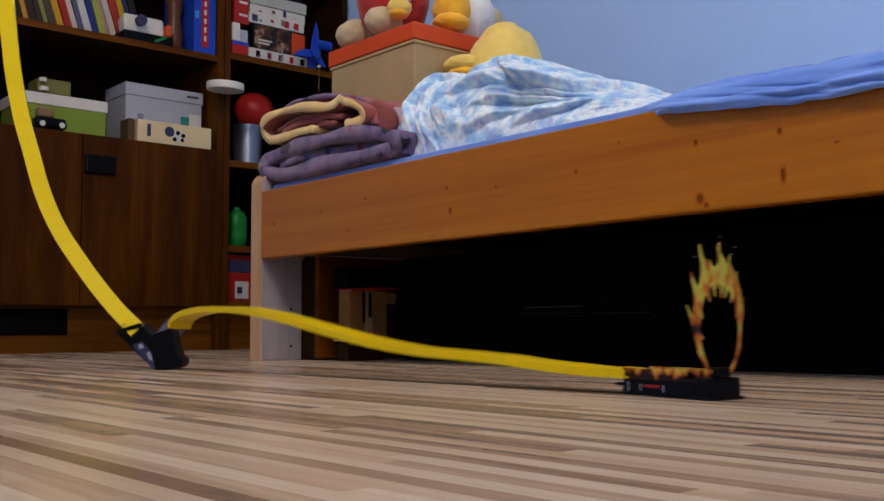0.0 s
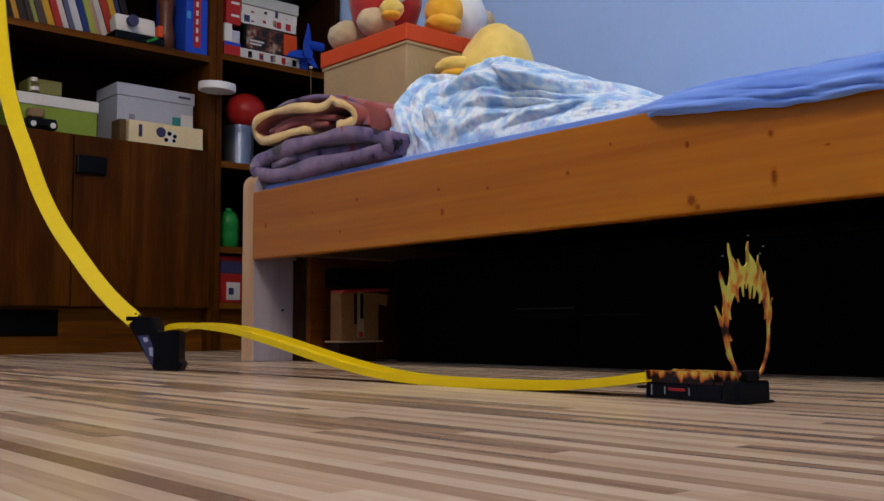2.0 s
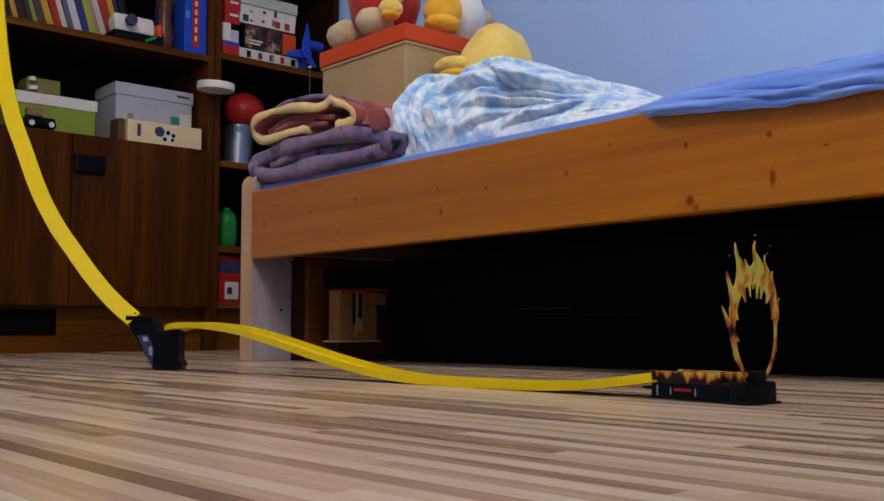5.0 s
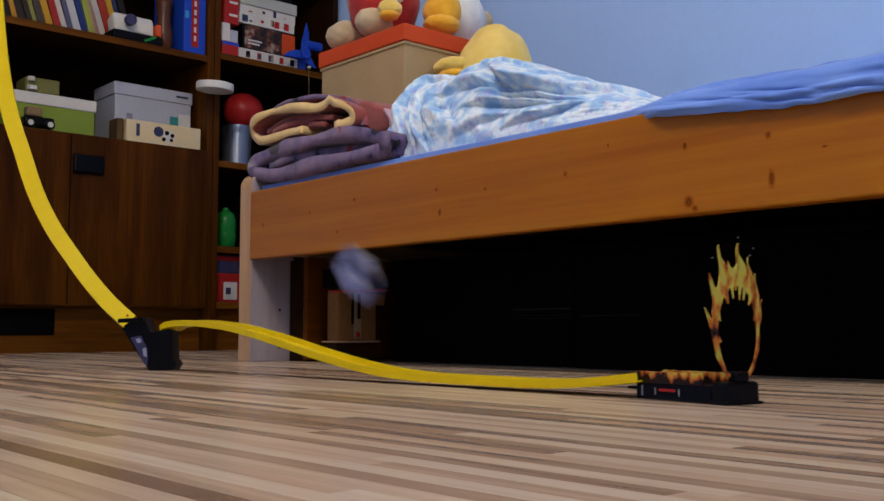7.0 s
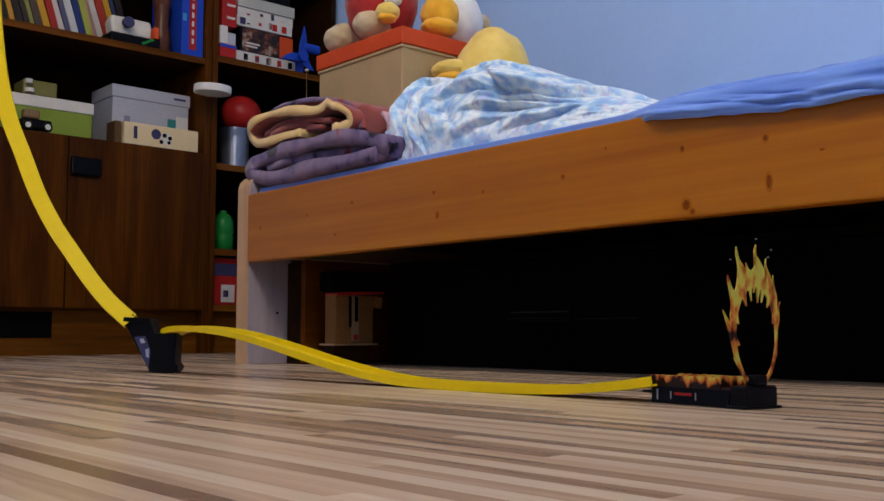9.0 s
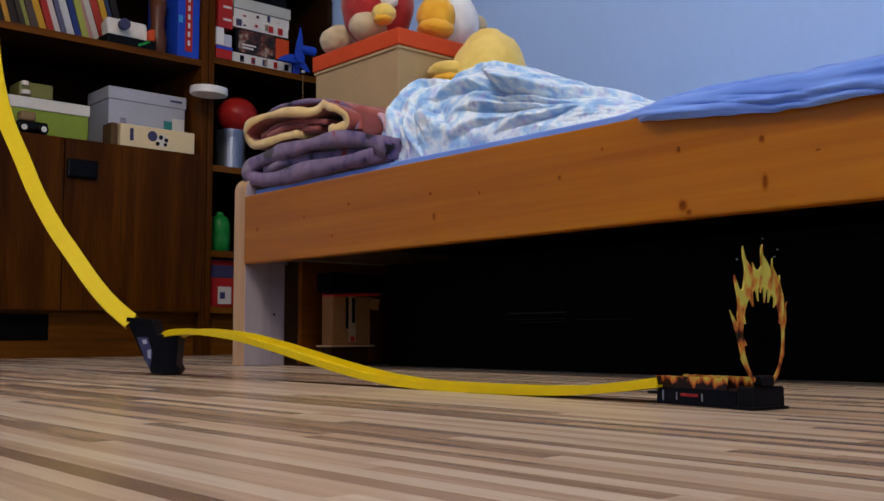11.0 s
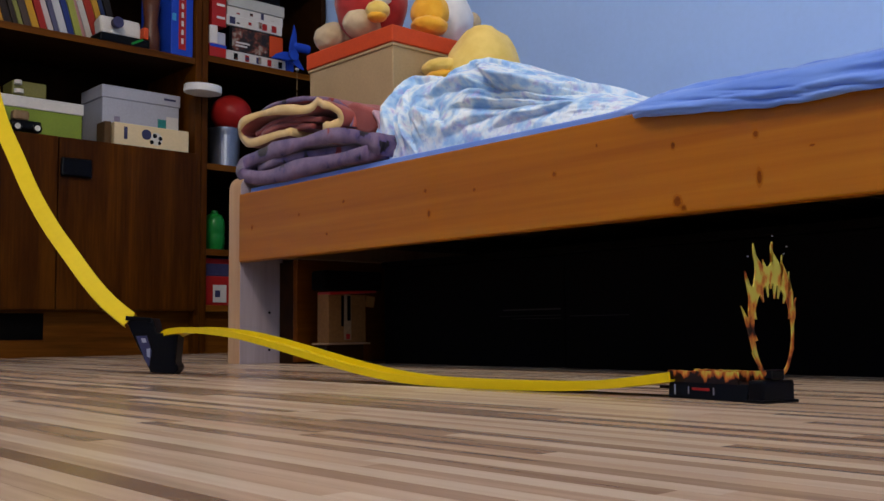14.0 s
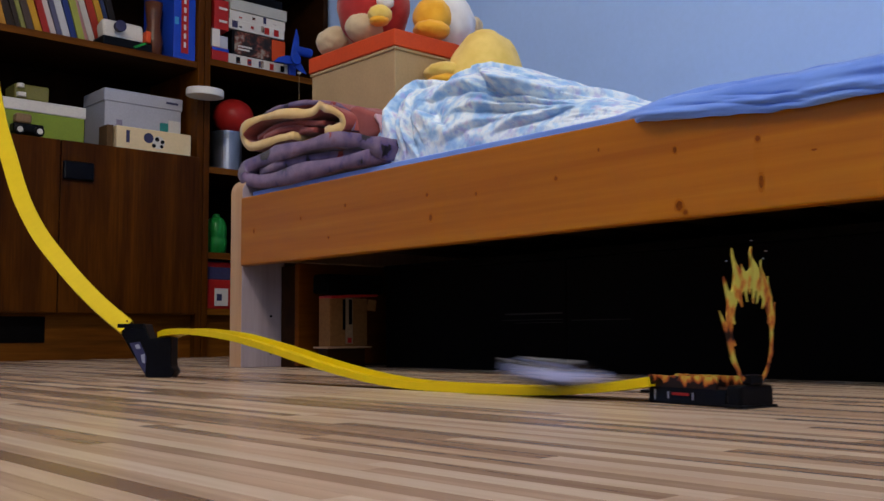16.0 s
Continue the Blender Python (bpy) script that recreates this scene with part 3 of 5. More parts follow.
def build_blankets():
    low = ribbon([(1.455, 0.4015), (1.60, 0.4005), (1.72, 0.401), (1.83, 0.402), (1.885, 0.408), (1.905, 0.428), (1.885, 0.446), (1.80, 0.453), (1.70, 0.4555), (1.62, 0.455),
                  (1.545, 0.449), (1.48, 0.434), (1.435, 0.418), (1.41, 0.407)], 1.135, 1.325, 0.030, 0.005, 1.0, 26, 0.014)
    for path, x0, sd in (([(1.47, 0.424), (1.58, 0.4265), (1.70, 0.4285), (1.80, 0.427), (1.865, 0.427)], 1.150, 7.0), ([(1.425, 0.397), (1.50, 0.399), (1.56, 0.4005)], 1.142, 8.0)):
        joined(low, ribbon(path, x0, 1.32, 0.017, 0.006, sd, 18, 0.02))
    solid("folded_blanket", low, [PURPLE, PURPLE, PURPLE], "folded purple-grey fleece blanket with dark pattern on the bed", "blanket", smooth=True)
    up = ribbon([(1.72, 0.484), (1.797, 0.484), (1.868, 0.483), (1.912, 0.496), (1.920, 0.520), (1.878, 0.538), (1.809, 0.541), (1.722, 0.529), (1.664, 0.526), (1.626, 0.529), (1.588, 0.519),
                 (1.556, 0.500), (1.552, 0.482), (1.575, 0.473), (1.605, 0.474)], 1.14, 1.325, 0.018, 0.005, 5.0, 24)
    for path, sd in (([(1.885, 0.505), (1.80, 0.522), (1.71, 0.513), (1.63, 0.498)], 2.0), ([(1.88, 0.4955), (1.80, 0.498), (1.72, 0.495), (1.66, 0.488)], 3.0), ([(1.86, 0.500), (1.79, 0.508), (1.70, 0.501)], 4.0)):
        inner = ribbon(path, 1.158, 1.32, 0.011, 0.005, sd)
        for f in inner.faces:
            f.material_index = 0
        joined(up, inner)
    solid("rolled_blanket", up, [MAROON, MAROON, CREAM_LINING], "rolled maroon fleece blanket with a cream lining", "blanket", smooth=True)
    over = ribbon([(1.875, 0.552), (1.796, 0.560), (1.71, 0.555), (1.629, 0.541), (1.575, 0.518), (1.543, 0.490), (1.540, 0.468)], 1.163, 1.328, 0.009, 0.005, 11.0)
    solid("folded_blanket", over, [MAROON, MAROON, PURPLE], "maroon fleece blanket layer laid over the rolled one", "blanket", smooth=True)
    # the flap at the end: a thick doubled piece with a pale hem
    outline = []
    for k in range(28):
        a = k * math.tau / 28
        u, v = 0.066 * math.cos(a) * abs(math.cos(a)) ** -0.25, 0.029 * math.sin(a) * max(0.05, abs(math.sin(a))) ** -0.25
        outline.append((1.525 + 0.95 * u - 0.31 * v, 0.4835 + 0.33 * u + 0.95 * v))
    flap = moved(prism(outline, 0.158), pose(1.33, 0, 0, 0, 0, 90))
    rim = [e for e in flap.edges if len({round(v.co.x, 4) for v in e.verts}) == 1]
    bmesh.ops.bevel(flap, geom=rim, offset=0.011, segments=4, affect="EDGES", profile=0.5)
    for v in flap.verts:
        v.co += 0.003 * Vector((noise.noise(v.co * 25), noise.noise(v.co * 25 + Vector((5, 0, 0))), noise.noise(v.co * 25 + Vector((0, 9, 0)))))
    hem = ribbon([(1.480, 0.490), (1.462, 0.470), (1.457, 0.452)], 1.168, 1.2, 0.007, 0.001, 6.0, 18, 0.003)
    for f in hem.faces:
        f.material_index = 1
    joined(flap, hem)
    solid("folded_blanket", flap, [MAROON, PINK_HEM], "hanging maroon fleece blanket end beside the rolled one", "blanket", smooth=True)


# ---- box with soft toys ----
CARD_BEIGE = plain("beige_card", (0.40, 0.285, 0.145), 0.65, vary=0.08)
LID_ORANGE = plain("orange_red_card", (0.56, 0.065, 0.014), 0.6, vary=0.08)
PLUSH_RED = cloth("red_plush", [(0.3, (0.30, 0.012, 0.012)), (0.7, (0.42, 0.025, 0.022))], 30, weave=500)
PLUSH_CREAM = cloth("cream_plush", [(0.3, (0.46, 0.36, 0.22)), (0.7, (0.60, 0.48, 0.30))], 30, weave=500)
PLUSH_YELLOW = cloth("yellow_plush", [(0.3, (0.72, 0.50, 0.10)), (0.7, (0.84, 0.62, 0.17))], 30, weave=500)
PLUSH_ORANGE = cloth("orange_plush", [(0.3, (0.75, 0.36, 0.02)), (0.7, (0.85, 0.46, 0.04))], 30, weave=500)
PLUSH_WHITE = cloth("white_plush", [(0.3, (0.66, 0.66, 0.64)), (0.7, (0.78, 0.78, 0.76))], 30, weave=500)


def build_toy_box():
    b = thing("storage_box", (1.5, 1.78, 0.385), "beige cardboard storage box with an orange lid on the bed", "box")
    bm = box(1.338, 1.66, 1.624, 1.936, 0.385, 0.705, 0.003)
    part("body", bm, CARD_BEIGE, b)
    part("trim", box(1.335, 1.663, 1.621, 1.939, 0.684, 0.691, 0.001), CARD_BEIGE, b, "beige rim under the lid")
    part("lid", box(1.332, 1.666, 1.618, 1.942, 0.6915, 0.729, 0.003), LID_ORANGE, b, "orange card lid")


def toy(name, pieces, label):
    """A soft toy as one plain mesh; pieces: place, half size, material, unevenness."""
    bm, mats = bmesh.new(), []
    for k, (p, r, mat, am) in enumerate(pieces):
        if mat not in mats:
            mats.append(mat)
        n0 = len(bm.faces)
        lump(p, r, am, 3.0, 4, k * 3.7, bm=bm)
        bm.faces.ensure_lookup_table()
        for f in bm.faces[n0:]:
            f.material_index = mats.index(mat)
    solid(name, bm, mats, label, "soft toy", "soft toys on the box", smooth=True)


def build_toys():
    toy("soft_toy", [((1.398, 1.775, 0.826), (0.084, 0.084, 0.097), PLUSH_RED, 0.05), ((1.364, 1.758, 0.768), (0.050, 0.046, 0.036), PLUSH_CREAM, 0.03),
                     ((1.350, 1.690, 0.779), (0.028, 0.026, 0.022), PLUSH_YELLOW, 0.06), ((1.346, 1.688, 0.764), (0.022, 0.022, 0.012), PLUSH_ORANGE, 0.06),
                     ((1.365, 1.690, 0.812), (0.022, 0.016, 0.016), PLUSH_WHITE, 0.05)], "round red plush toy with a cream belly")
    toy("soft_toy", [((1.560, 1.700, 0.803), (0.070, 0.066, 0.074), PLUSH_WHITE, 0.05), ((1.478, 1.660, 0.793), (0.042, 0.046, 0.046), PLUSH_ORANGE, 0.06),
                     ((1.470, 1.652, 0.759), (0.044, 0.040, 0.022), PLUSH_ORANGE, 0.06)], "white plush toy with a large orange beak")
    toy("soft_toy", [((1.372, 1.885, 0.765), (0.046, 0.05, 0.037), PLUSH_CREAM, 0.08), ((1.40, 1.86, 0.762), (0.04, 0.04, 0.034), PLUSH_CREAM, 0.1)], "small cream plush toy lying on its side")
    toy("soft_toy", [((1.640, 1.70, 0.768), (0.036, 0.04, 0.040), PLUSH_CREAM, 0.06), ((1.645, 1.70, 0.815), (0.026, 0.026, 0.026), PLUSH_CREAM, 0.06)], "small cream plush ball toy")
    toy("soft_toy", [((1.515, 1.525, 0.59), (0.092, 0.09, 0.15), PLUSH_YELLOW, 0.05), ((1.44, 1.575, 0.640), (0.044, 0.05, 0.022), PLUSH_YELLOW, 0.06),
                     ((1.44, 1.572, 0.618), (0.04, 0.046, 0.018), PLUSH_ORANGE, 0.06), ((1.52, 1.515, 0.48), (0.11, 0.095, 0.1), PLUSH_YELLOW, 0.06)], "plump yellow plush toy sitting behind the duvet")


build_mattress()
build_sheet()
build_duvet()
build_blankets()
build_toy_box()
build_toys()


# ---- under the bed ----
PRINT_GREY = plain("faint_grey_print", (0.04, 0.036, 0.032), 0.8)
CARTON_CARD = plain("brown_carton_card", (0.21, 0.095, 0.026), 0.75, vary=0.2)
TAN_LABEL = plain("grey_tan_label", (0.30, 0.20, 0.11), 0.7, vary=0.2)
TAN_BOARD = plain("tan_board", (0.34, 0.20, 0.11), 0.6, vary=0.1)
BROWN_CARD = plain("brown_card", (0.095, 0.052, 0.02), 0.75, vary=0.12)
RED = plain("red_plastic", (0.36, 0.016, 0.014), 0.35, vary=0.1)
PAPER = plain("white_paper", (0.61, 0.585, 0.53), 0.6, vary=0.08)


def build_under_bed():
    # cartons coloured near-black, shade included, so the space under the bed goes dark
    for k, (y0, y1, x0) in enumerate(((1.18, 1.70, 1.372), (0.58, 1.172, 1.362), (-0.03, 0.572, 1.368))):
        c = thing("storage_carton", ((x0 + 2.04) / 2, (y0 + y1) / 2, 0), "large storage carton under the bed, near-black with the shade put into its colour", "carton", "cartons under the bed")
        part("body", box(x0, 2.05, y0, y1, 0.0, 0.205, 0.003), SHADE_BLACK, c)
        part("lid", box(x0 - 0.004, 2.054, y0 - 0.003, y1 + 0.003, 0.2055, 0.2195, 0.002), SHADE_BLACK, c)
        if k == 0:
            for z, ya, yb in ((0.108, 1.19, 1.335), (0.0955, 1.19, 1.345), (0.090, 1.19, 1.31)):
                part("print_bar", box(x0 - 0.0012, x0 - 0.0002, ya, yb, z - (0.003 if z > 0.1 else 0.001), z), PRINT_GREY, c)
        if k == 1:
            part("print_bar", box(x0 - 0.0012, x0 - 0.0002, 1.03, 1.16, 0.092, 0.0935), PRINT_GREY, c)
    tr = thing("low_stand", (1.254, 1.72, 0), "low dark brown stand with a pale board under the bed", "stand")
    part("base", box(1.2251, 1.3235, 1.7094, 1.7460, 0.0000, 0.0412, 0.002), SHADED_BOARD, tr)
    part("board", box(1.2130, 1.3306, 1.6946, 1.7467, 0.0414, 0.0451, 0.001), TAN_BOARD, tr, "pale board")
    c = thing("small_carton", (1.258, 1.72, 0.0452), "small brown carton with a printed label on a tray", "carton")
    part("body", box(1.2263, 1.3263, 1.7057, 1.7452, 0.0452, 0.1479, 0.002), CARTON_CARD, c)
    part("label", box(1.2671, 1.2859, 1.7046, 1.7056, 0.0510, 0.1472), TAN_LABEL, c, "greyish paper label")
    part("label", box(1.2600, 1.2660, 1.7036, 1.7056, 0.0800, 0.1450), BLACK, c, "black printed bar")
    part("flap", moved(box(0, 0.022, -0.001, 0.001, -0.012, 0.012, 0.0005), pose(1.3262, 1.7065, 0.1345, 0, 8, -8)), CARTON_CARD, c)
    part("label", box(1.2753, 1.2837, 1.7036, 1.7045, 0.0917, 0.1450), BLACK, c, "black printed bar")
    part("label", box(1.2721, 1.2824, 1.7036, 1.7045, 0.0525, 0.0636), RED, c, "red printed square")
    t = thing("game_tray", (1.265, 1.72, 0.1481), "black plastic tray with a red rim on the carton", "tray")
    rim = box(1.2259, 1.3509, 1.6983, 1.7460, 0.1490, 0.1560, 0.003, 3)
    part("rim", moved(rim, pose(1.288, 1.72, 0.1525, 0, -3, 0) @ pose(-1.288, -1.72, -0.1525)), RED, t, "red rim")
    # body in the same shade black, so daylight doesn't grey it
    part("body", box(1.2100, 1.3642, 1.6946, 1.7463, 0.1555, 0.1975, 0.006), SHADE_BLACK, t)
    d = thing("drawer_box", (1.616, 1.84, 0), "brown veneered drawer box standing under the bed", "drawer")
    part("front", box(1.2121, 2.02, 1.80, 1.816, 0.004, 0.226, 0.002), DRAWER_WOOD, d, "brown wood-grain front panel")
    part("body", box(1.2221, 2.01, 1.8165, 1.883, 0.0, 0.222), SHADED_BOARD, d)
    # added filler, not a known carton: keeps the corner gap as dark as shade
    solid("storage_carton", box(1.86, 2.15, 1.97, 2.75, 0.0, 0.40, 0.004), SHADE_BLACK, "tall near-black filler box added to darken the corner behind the bed", "carton", "cartons under the bed")


build_under_bed()


# ---- things on the bookcase ----
GREEN_CARD = plain("green_card", (0.19, 0.26, 0.03), 0.55, vary=0.1)
BLUE_GREY_CARD = plain("pale_blue_grey_card", (0.39, 0.40, 0.45), 0.55, vary=0.08)
CREAM_CARD = plain("cream_card", (0.72, 0.57, 0.33), 0.5, vary=0.05)
NAVY = plain("navy_print", (0.04, 0.04, 0.10), 0.5)
TEAL = plain("teal_print", (0.03, 0.22, 0.2), 0.5)
STEEL = plain("brushed_steel", (0.28, 0.29, 0.33), 0.32, metal=0.85, vary=0.06)
GREEN_PLASTIC = plain("green_plastic", (0.012, 0.22, 0.035), 0.3, vary=0.08)
BLUE_PLASTIC = plain("blue_plastic", (0.012, 0.055, 0.42), 0.35, vary=0.08)
OLIVE_GLASS = plain("olive_glass", (0.16, 0.15, 0.04), 0.15, vary=0.15)
PICTURE = cloth("dark_printed_picture", [(0.36, (0.004, 0.004, 0.006)), (0.5, (0.03, 0.012, 0.008)), (0.58, (0.17, 0.04, 0.02)), (0.66, (0.30, 0.26, 0.20))], 34, 0.4, detail=5)
PAGES = plain("book_pages", (0.62, 0.56, 0.44), 0.8, vary=0.06)


def lidded_box(x0, x1, y0, y1, z0, z1, lid_h, body, lid, label, extra=None):
    b = thing("lidded_box", ((x0 + x1) / 2, (y0 + y1) / 2, z0), label, "box")
    part("body", box(x0, x1, y0, y1, z0, z1 - 0.003, 0.002), body, b)
    part("lid", box(x0 - 0.004, x1 + 0.004, y0 - 0.004, y1 + 0.004, z1 - lid_h, z1, 0.003), lid, b)
    return b


def build_boxes():
    lidded_box(0.972, 1.236, 3.035, 3.21, 0.6685, 0.787, 0.036, GREEN_CARD, PAPER, "green cardboard box with a white lid")
    b = lidded_box(1.322, 1.592, 3.085, 3.245, 0.6685, 0.878, 0.042, BLUE_GREY_CARD, BLUE_GREY_CARD, "pale blue-grey shoe box with a lid")
    part("logo_patch", box(1.515, 1.545, 3.0835, 3.0847, 0.757, 0.788), TEAL, b, "teal printed square")
    for k in range(3):
        part("print_bar", box(1.553, 1.585, 3.0835, 3.0847, 0.763 + k * 0.009, 0.766 + k * 0.009), NAVY, b)
    part("print_bar", box(1.535, 1.578, 3.0798, 3.0808, 0.855, 0.862), NAVY, b)
    part("label", box(1.545, 1.589, 3.0826, 3.0833, 0.748, 0.800), PAPER, b, "white paper label")
    part("print_patch", box(1.362, 1.382, 3.0836, 3.0847, 0.752, 0.778), plain("faint_violet_print", (0.22, 0.2, 0.27), 0.6), b)
    solid("small_carton", box(1.300, 1.3215, 3.012, 3.076, 0.6685, 0.742, 0.002), BROWN_CARD, "narrow brown card box beside the cream box", "carton")
    c = thing("picture_box", (1.457, 3.04, 0.6685), "cream card box with a printed picture on its front", "box")
    part("body", box(1.328, 1.588, 3.004, 3.078, 0.6685, 0.742, 0.0025), CREAM_CARD, c)
    for name, u, v, r, mat in (("print_patch", 1.437, 0.713, 0.017, NAVY), ("print_patch", 1.472, 0.702, 0.021, PAPER), ("print_patch", 1.466, 0.712, 0.0075, BLACK),
                               ("print_patch", 1.485, 0.705, 0.007, BLACK), ("print_patch", 1.455, 0.690, 0.007, BLACK), ("print_patch", 1.482, 0.690, 0.006, BLACK)):
        d = 0.0034 if mat is not BLACK else 0.0024
        part(name, cyl((u, d + 3.0, v), r, r, 0.0008, 16, axis="Y"), mat, c)
    part("print_bar", box(1.36, 1.372, 3.0032, 3.0038, 0.69, 0.73), NAVY, c)
    j = thing("jar", (1.09, 3.14, 0.787), "low olive glass box jar with pale corners", "jar")
    part("body", box(1.04, 1.145, 3.09, 3.18, 0.799, 0.848, 0.006, 3), OLIVE_GLASS, j)
    part("base", box(1.035, 1.15, 3.085, 3.185, 0.787, 0.7985, 0.002), plain("violet_plastic", (0.06, 0.025, 0.09), 0.5), j)
    part("cap", cyl((1.055, 3.085, 0.834), 0.011, 0.011, 0.012, 16), PAPER, j)
    part("cap", cyl((1.058, 3.085, 0.806), 0.014, 0.014, 0.012, 16), PAPER, j)
    f = thing("toy_truck", (1.05, 3.0, 0.6685), "small black toy truck with a tan driver cab", "toy")
    part("body", box(1.005, 1.095, 2.988, 3.026, 0.676, 0.705, 0.006, 3), BLACK, f)
    part("cab", box(1.012, 1.06, 2.99, 3.024, 0.705, 0.735, 0.008, 3), plain("tan_plastic", (0.22, 0.14, 0.07), 0.5), f)
    for u in (1.022, 1.08):
        w = part("wheel", cyl((u, 2.982, 0.6835), 0.015, 0.015, 0.014, 20, 0.002, "Y"), BLACK, f)
        part("hub", cyl((u, 2.9805, 0.6835), 0.0085, 0.0085, 0.002, 14, axis="Y"), PAPER, w, "pale wheel hub")
    d = moved(lathe((0, 0, 0), [(0.0, 0), (0.058, 0), (0.061, 0.001), (0.062, 0.004), (0.062, 0.022), (0.061, 0.0245), (0.0, 0.025)], 40), pose(1.600, 2.936, 0.862, 3, 1, 0))
    solid("round_dish", d, WHITE, "flat round white plastic dish against the bookcase edge", "dish", smooth=False)


def build_right_shelf():
    pot = lathe((1.788, 3.12, 0.6445), [(0.049, 0), (0.053, 0.003), (0.055, 0.12), (0.058, 0.142), (0.058, 0.149), (0.0, 0.149)], 36)
    solid("pot", pot, STEEL, "grey metal pot standing on the shelf", "pot", smooth=False)
    solid("ball", lump((1.832, 3.15, 0.861), (0.074, 0.074, 0.0675), 0.0, sub=4), RED, "red plastic ball lying on the pot", "ball", smooth=True)
    g = thing("bottle", (1.735, 3.09, 0.352), "green plastic toy bottle with ribs", "bottle")
    part("body", lathe((1.735, 3.09, 0.352), [(0.028, 0), (0.034, 0.006), (0.037, 0.05), (0.034, 0.058), (0.037, 0.066), (0.035, 0.105), (0.026, 0.125), (0.014, 0.132)], 28), GREEN_PLASTIC, g, smooth=True)
    part("cap", cyl((1.735, 3.09, 0.4842), 0.012, 0.011, 0.010, 18, 0.001), GREEN_PLASTIC, g)
    r = thing("toy_box", (1.74, 3.1, 0.162), "red toy box with a white round badge", "box")
    part("body", box(1.665, 1.83, 3.03, 3.2, 0.162, 0.262, 0.003), RED, r)
    part("badge", box(1.697, 1.749, 3.0275, 3.0295, 0.172, 0.232, 0.0005), PAPER, r, "white rounded badge")
    part("badge", box(1.705, 1.724, 3.0262, 3.0274, 0.19, 0.213), NAVY, r, "dark printed square")
    t = thing("toy_car_box", (1.74, 3.1, 0.2622), "dark blue and red toy box on another one", "box")
    part("body", box(1.667, 1.82, 3.035, 3.19, 0.2622, 0.327, 0.003), NAVY, t)
    part("band", box(1.6668, 1.8202, 3.034, 3.0348, 0.305, 0.322), RED, t, "red band")


def book(x, w, h, d, lean, mat, z0=0.9985, y0=3.05):
    b = thing("book", (x, y0, z0), "thin upright book leaning against its neighbour", "book", "books on the shelf")
    part("cover", box(x, x + w, y0, y0 + d, z0, z0 + h, 0.001), mat, b)
    part("pages", box(x + 0.0015, x + w - 0.0015, y0 + 0.002, y0 + 0.0015 + d, z0 + h + 0.0001, z0 + h + 0.0006), PAGES, b)
    b.rotation_euler = (0, radians(lean), 0)


def build_books():
    rnd = random.Random(5)
    tones = [(0.012, 0.008, 0.006), (0.42, 0.20, 0.02), (0.02, 0.012, 0.008), (0.03, 0.02, 0.012), (0.20, 0.20, 0.05), (0.06, 0.04, 0.03), (0.46, 0.24, 0.015), (0.30, 0.018, 0.012), (0.50, 0.42, 0.38),
             (0.08, 0.08, 0.14), (0.46, 0.46, 0.46), (0.015, 0.03, 0.14), (0.30, 0.32, 0.06), (0.01, 0.03, 0.12), (0.015, 0.07, 0.04), (0.40, 0.20, 0.20), (0.5, 0.46, 0.42), (0.34, 0.03, 0.015), (0.48, 0.26, 0.02), (0.02, 0.03, 0.08)]
    mats = [plain("book_cover", c, 0.45, vary=0.12, scale=90) for c in tones]
    x = 0.79
    k = 0
    while x < 1.41:
        w = rnd.uniform(0.013, 0.024)
        book(x, w, rnd.uniform(0.19, 0.25), rnd.uniform(0.14, 0.19) * (1 if x < 1.235 else 0.9), -17 + rnd.uniform(-1.2, 1.2), mats[(k - 8) % len(mats)], y0=3.05 if x < 1.235 else 3.135)
        x += w / math.cos(radians(17)) + 0.002
        k += 1


